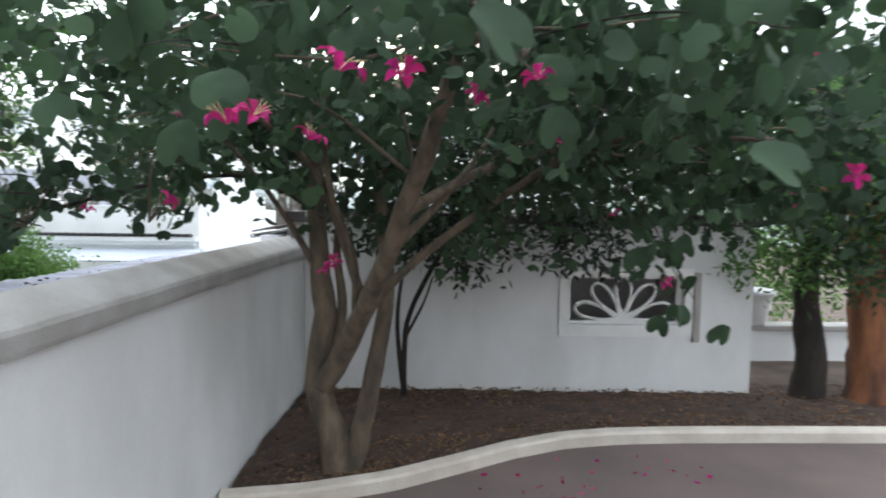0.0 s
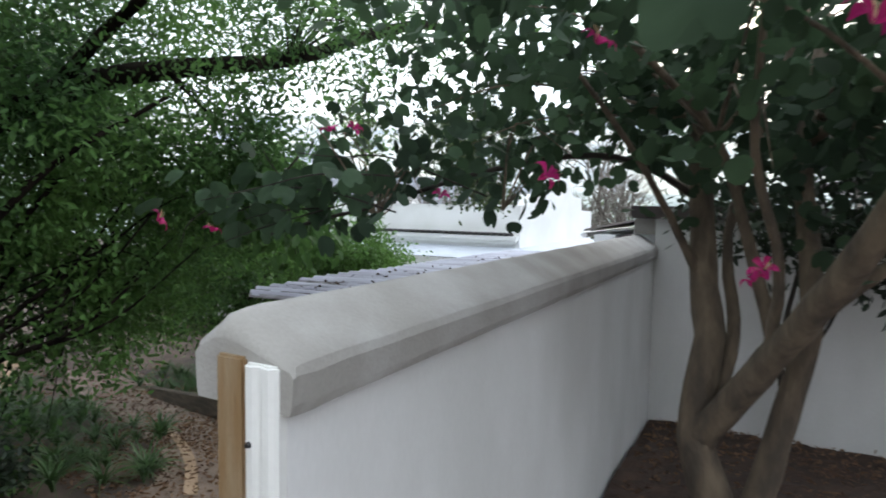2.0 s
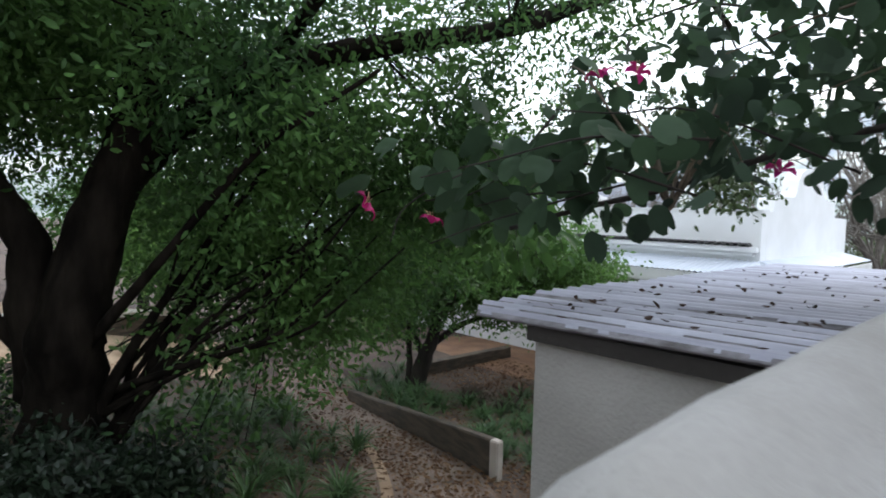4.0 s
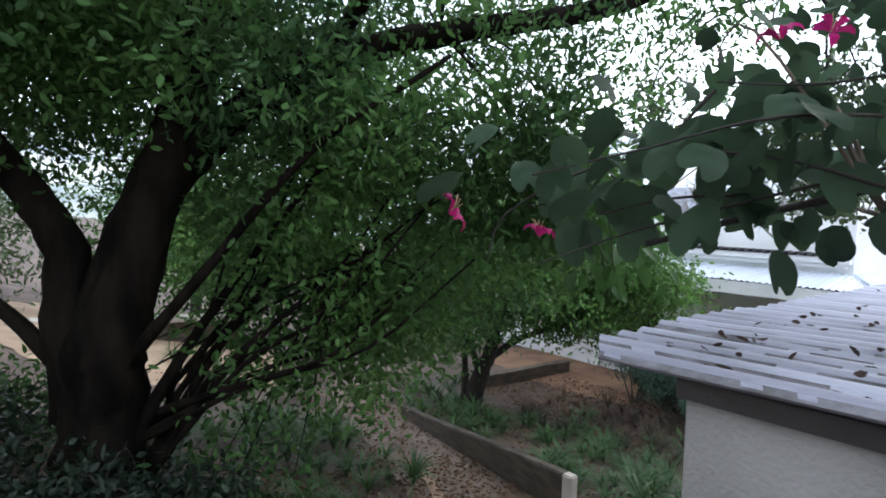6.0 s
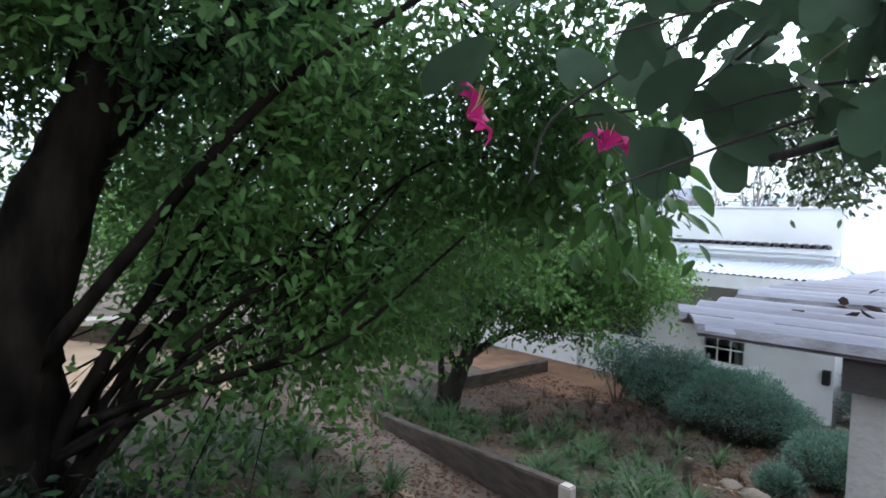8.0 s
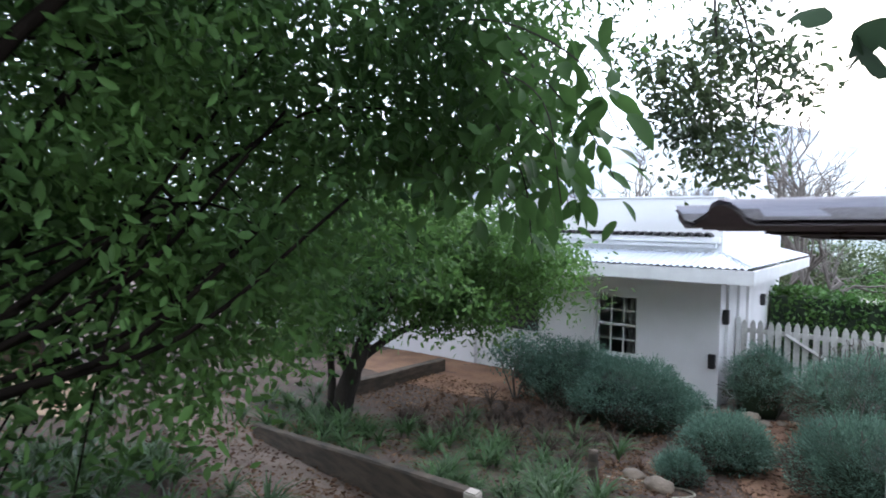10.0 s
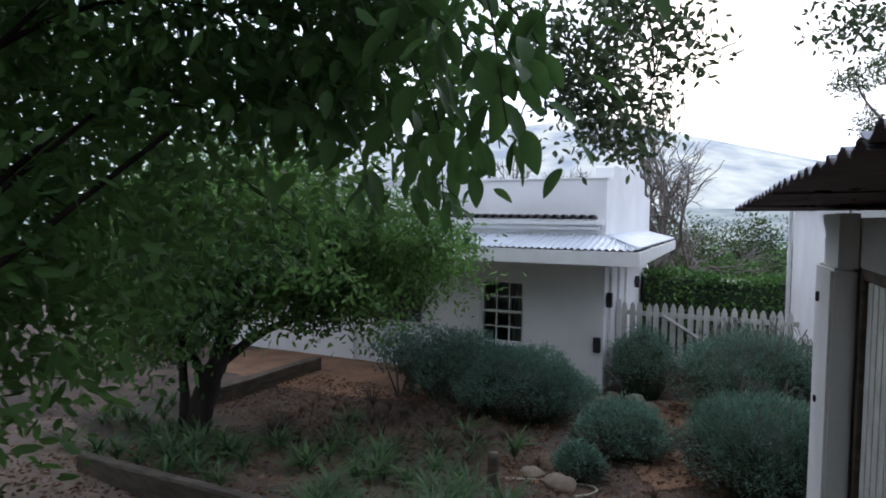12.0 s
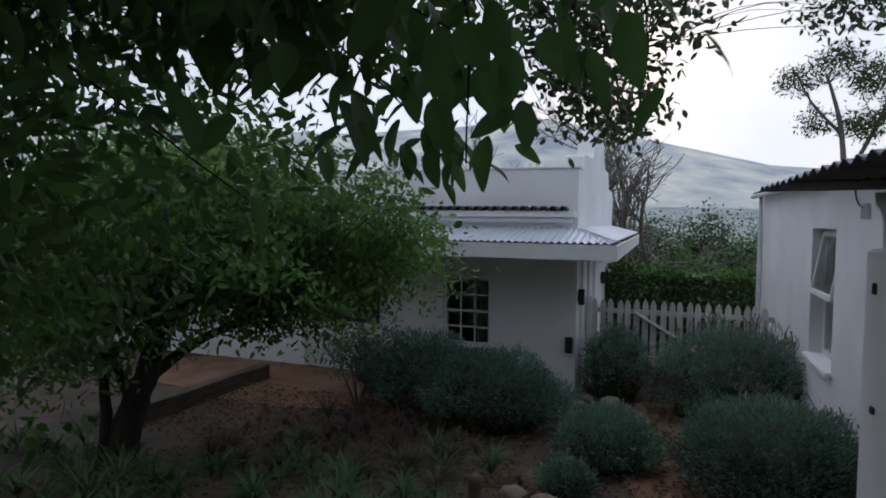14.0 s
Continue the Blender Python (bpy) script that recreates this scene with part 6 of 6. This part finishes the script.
for i, (x, y, h, s) in enumerate([(-5.9, 23.5, 2.35, 5), (-9.2, 20.8, 1.85, 6), (-7.6, 22.5, 1.9, 8), (-11.5, 22, 1.9, 7), (-5.0, 22.5, 2.3, 9)]):
    z = ground_z(x, y)
    bt = thing("bare_tree", "leafless grey twiggy tree behind the cottage", "tree", (x, y, z), "bare trees")
    bm = bmesh.new()
    fork(bm, Vector((0, 0, -0.2)), Vector((0.12 if i == 0 else 0.0, 0, 1)).normalized(), h, 0.13, 6, random.Random(s))
    part("twig_crown", bm, TWIG, bt)
# tall light-crowned tree beyond the long building
at = (4.0, 34, -4)
eu = thing("tall_gum_tree", "tall thin-crowned gum tree beyond a roof", "tree", at)
bm = bmesh.new()
limb(bm, [(3.2, 34, -4.5), (3.1, 34, 1.0), (2.8, 34, 5.0), (2.2, 34, 7.5)], 0.22, 0.06, 8, 4, 0.05, 5)
limb(bm, [(3.0, 34, 3.0), (4.1, 34, 5.5), (4.6, 34, 7.2)], 0.12, 0.04, 7, 4, 0.05, 6)
limb(bm, [(2.8, 34, 5.0), (1.6, 34, 6.5), (1.0, 34, 7.8)], 0.08, 0.03, 7, 4, 0.05, 7)
EU = [(1.2, 34, 7.4, 0.9, 0.8, 0.6), (2.6, 34, 8.2, 0.9, 0.8, 0.5), (4.2, 34, 7.4, 1.2, 0.9, 0.9), (5.4, 34, 6.0, 1.2, 0.9, 1.0), (1.8, 34, 5.6, 0.7, 0.6, 0.5), (3.6, 34, 5.4, 0.9, 0.8, 0.7)]
twigs(bm, [(2.2, 34, 7.2), (4.1, 34, 5.5), (1.6, 34, 6.5)], EU, 40, 0.025, np.random.default_rng(12))
tree_part(eu, at, "trunk", bm, TWIG)
fix(crown(eu, "crown", EU, 6500, 0.2, 0.07, LEAF_HANG, 191, per=10, spread=0.2), at)

# ---- hills ----
def ridge(name, dist, a0, a1, heights, mat, label, depth):
    bm = bmesh.new()
    n = 60
    rows = []
    for i in range(n + 1):
        a = radians(a0 + (a1 - a0) * i / n)
        hgt = float(np.interp(i / n, np.linspace(0, 1, len(heights)), heights))
        hgt += dist * 0.006 * noise.noise(Vector((i * 0.35, dist * 0.01, 0)))
        row = []
        for k in range(7):
            u = k / 6
            d = dist + depth * u
            z = -45 + (hgt + 45) * (u ** 0.8)
            z += dist * 0.004 * noise.noise(Vector((i * 0.5, k * 0.9, 3)))
            row.append(bm.verts.new((-math.sin(a) * d, math.cos(a) * d, z)))
        row.append(bm.verts.new((-math.sin(a) * (dist + depth * 1.6), math.cos(a) * (dist + depth * 1.6), -60)))
        rows.append(row)
    for a, b in zip(rows, rows[1:]):
        for k in range(7):
            bm.faces.new((a[k], b[k], b[k + 1], a[k + 1]))
    bmesh.ops.recalc_face_normals(bm, faces=bm.faces)
    return tagged(finish(name, bm, mat, smooth=True), label, "hills", kind="structure")


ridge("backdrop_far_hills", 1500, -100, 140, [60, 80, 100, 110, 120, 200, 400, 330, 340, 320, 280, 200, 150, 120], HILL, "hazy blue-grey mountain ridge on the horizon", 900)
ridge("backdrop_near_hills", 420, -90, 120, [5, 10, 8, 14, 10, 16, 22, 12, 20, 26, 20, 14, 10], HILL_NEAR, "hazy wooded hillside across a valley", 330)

# ---- small things ----
hose = thing("garden_hose", "pale hose pipe lying in a loop on a bed", "hose", (-5.1, 9.1, -1.25))
bm = bmesh.new()
pts = [(-5.6, 8.95), (-5.3, 9.1), (-5.0, 9.2), (-4.76, 9.22), (-4.66, 9.1), (-4.7, 8.9), (-4.8, 8.75)]
line = smooth_line([(x, y, ground_z(x, y) + 0.025) for x, y in pts], 6)
tube(bm, line, [0.012] * len(line), 7)
fix(part("hose_pipe", bm, HOSE, hose, "", True), (-5.1, 9.1, -1.25))
rg = random.Random(15)
for i, (x, y, s) in enumerate([(-4.78, 12.8, 0.12), (-4.55, 12.55, 0.08), (-4.35, 12.75, 0.07), (-5.0, 9.0, 0.13), (-5.35, 9.25, 0.1), (-4.6, 11.3, 0.06), (-5.25, 12.6, 0.09), (-5.15, 12.95, 0.08)]):
    bm = bmesh.new()
    bmesh.ops.create_icosphere(bm, subdivisions=3, radius=1)
    for v in bm.verts:
        k = 1 + 0.25 * noise.noise(v.co * 1.6 + Vector((i * 7, 0, 0)))
        v.co = Vector((v.co.x * s * k * 1.25, v.co.y * s * k, v.co.z * s * 0.75 * k))
    st = finish("garden_stone", bm, STONE, smooth=True)
    st.location = (x, y, ground_z(x, y) + s * 0.4)
    tagged(st, "tan rounded stone beside a garden path", "stone", "garden stones")


# fallen leaves and petals
def litter(name, boxes_, n, size, mat, label, zf, seed, lift=0.03):
    rng = np.random.default_rng(seed)
    pts = []
    for x0, x1, y0, y1, w in boxes_:
        m = int(n * w)
        xs, ys = rng.uniform(x0, x1, m), rng.uniform(y0, y1, m)
        pts += [(x, y, zf(x, y) + lift + rng.uniform(0, 0.012)) for x, y in zip(xs, ys)]
    c = np.array(pts)
    d = rng.normal(size=c.shape) * np.array([1, 1, 0.25])
    me = leaf_mesh(name, c, d, size, size * 0.45, rng)
    ob = link_mesh(name, me, mat)
    return tagged(ob, label, "leaf litter", kind="stuff")


litter("fallen_leaves", [(-7.2, -3.8, 3.6, 6.8, 0.3), (-9.5, -5, 5, 9.6, 0.35), (-5.8, -3.2, 8.4, 12.8, 0.25), (-12, -8, 4, 9, 0.1), (-11, -5.5, 9.4, 11.8, 0.35)], 13000, 0.055, LEAF_DRY, "dry brown leaves scattered over a garden", ground_z, 301)
litter("mulch_chips", [(-1.5, 4.5, 5.2, 6.8, 0.8), (-1.5, 0.2, 4.4, 5.4, 0.2)], 5000, 0.05, LEAF_DRY, "brown bark chips and leaves on a bed", lambda x, y: 0.055 if y > kerb_y(x) + 0.13 else -0.2, 302, 0.0)
litter("fallen_petals", [(-0.7, 0.2, 3.8, 4.2, 0.25), (0.3, 1.2, 4.3, 4.75, 0.35), (1.0, 2.4, 4.6, 5.1, 0.4)], 45, 0.06, PETAL, "magenta petals fallen on a drive", lambda x, y: ground_z(x, min(y, kerb_y(x) - 0.2)), 303, 0.018)
rng = np.random.default_rng(305)
c = np.array(GROOVES)
tagged(link_mesh("groove_litter", leaf_mesh("groove_litter", c, rng.normal(size=c.shape) * np.array([1, 0.3, 0.1]), 0.05, 0.02, rng), MULCH), "dark leaf mould lying in the grooves of a roof", "leaf litter", kind="stuff")
# leaves lying on the shed roof
rng = np.random.default_rng(304)
c = np.stack([rng.uniform(-3.1, -2.0, 80), rng.uniform(3.45, 6.8, 80)], 1)
c = np.array([(x, y, shed_roof_z(x, y) + 0.03) for x, y in c])
tagged(link_mesh("roof_litter", leaf_mesh("roof_litter", c, rng.normal(size=c.shape) * np.array([1, 1, 0.2]), 0.036, 0.02, rng), MULCH), "dead leaves lying on a corrugated roof", "leaf litter", kind="stuff")
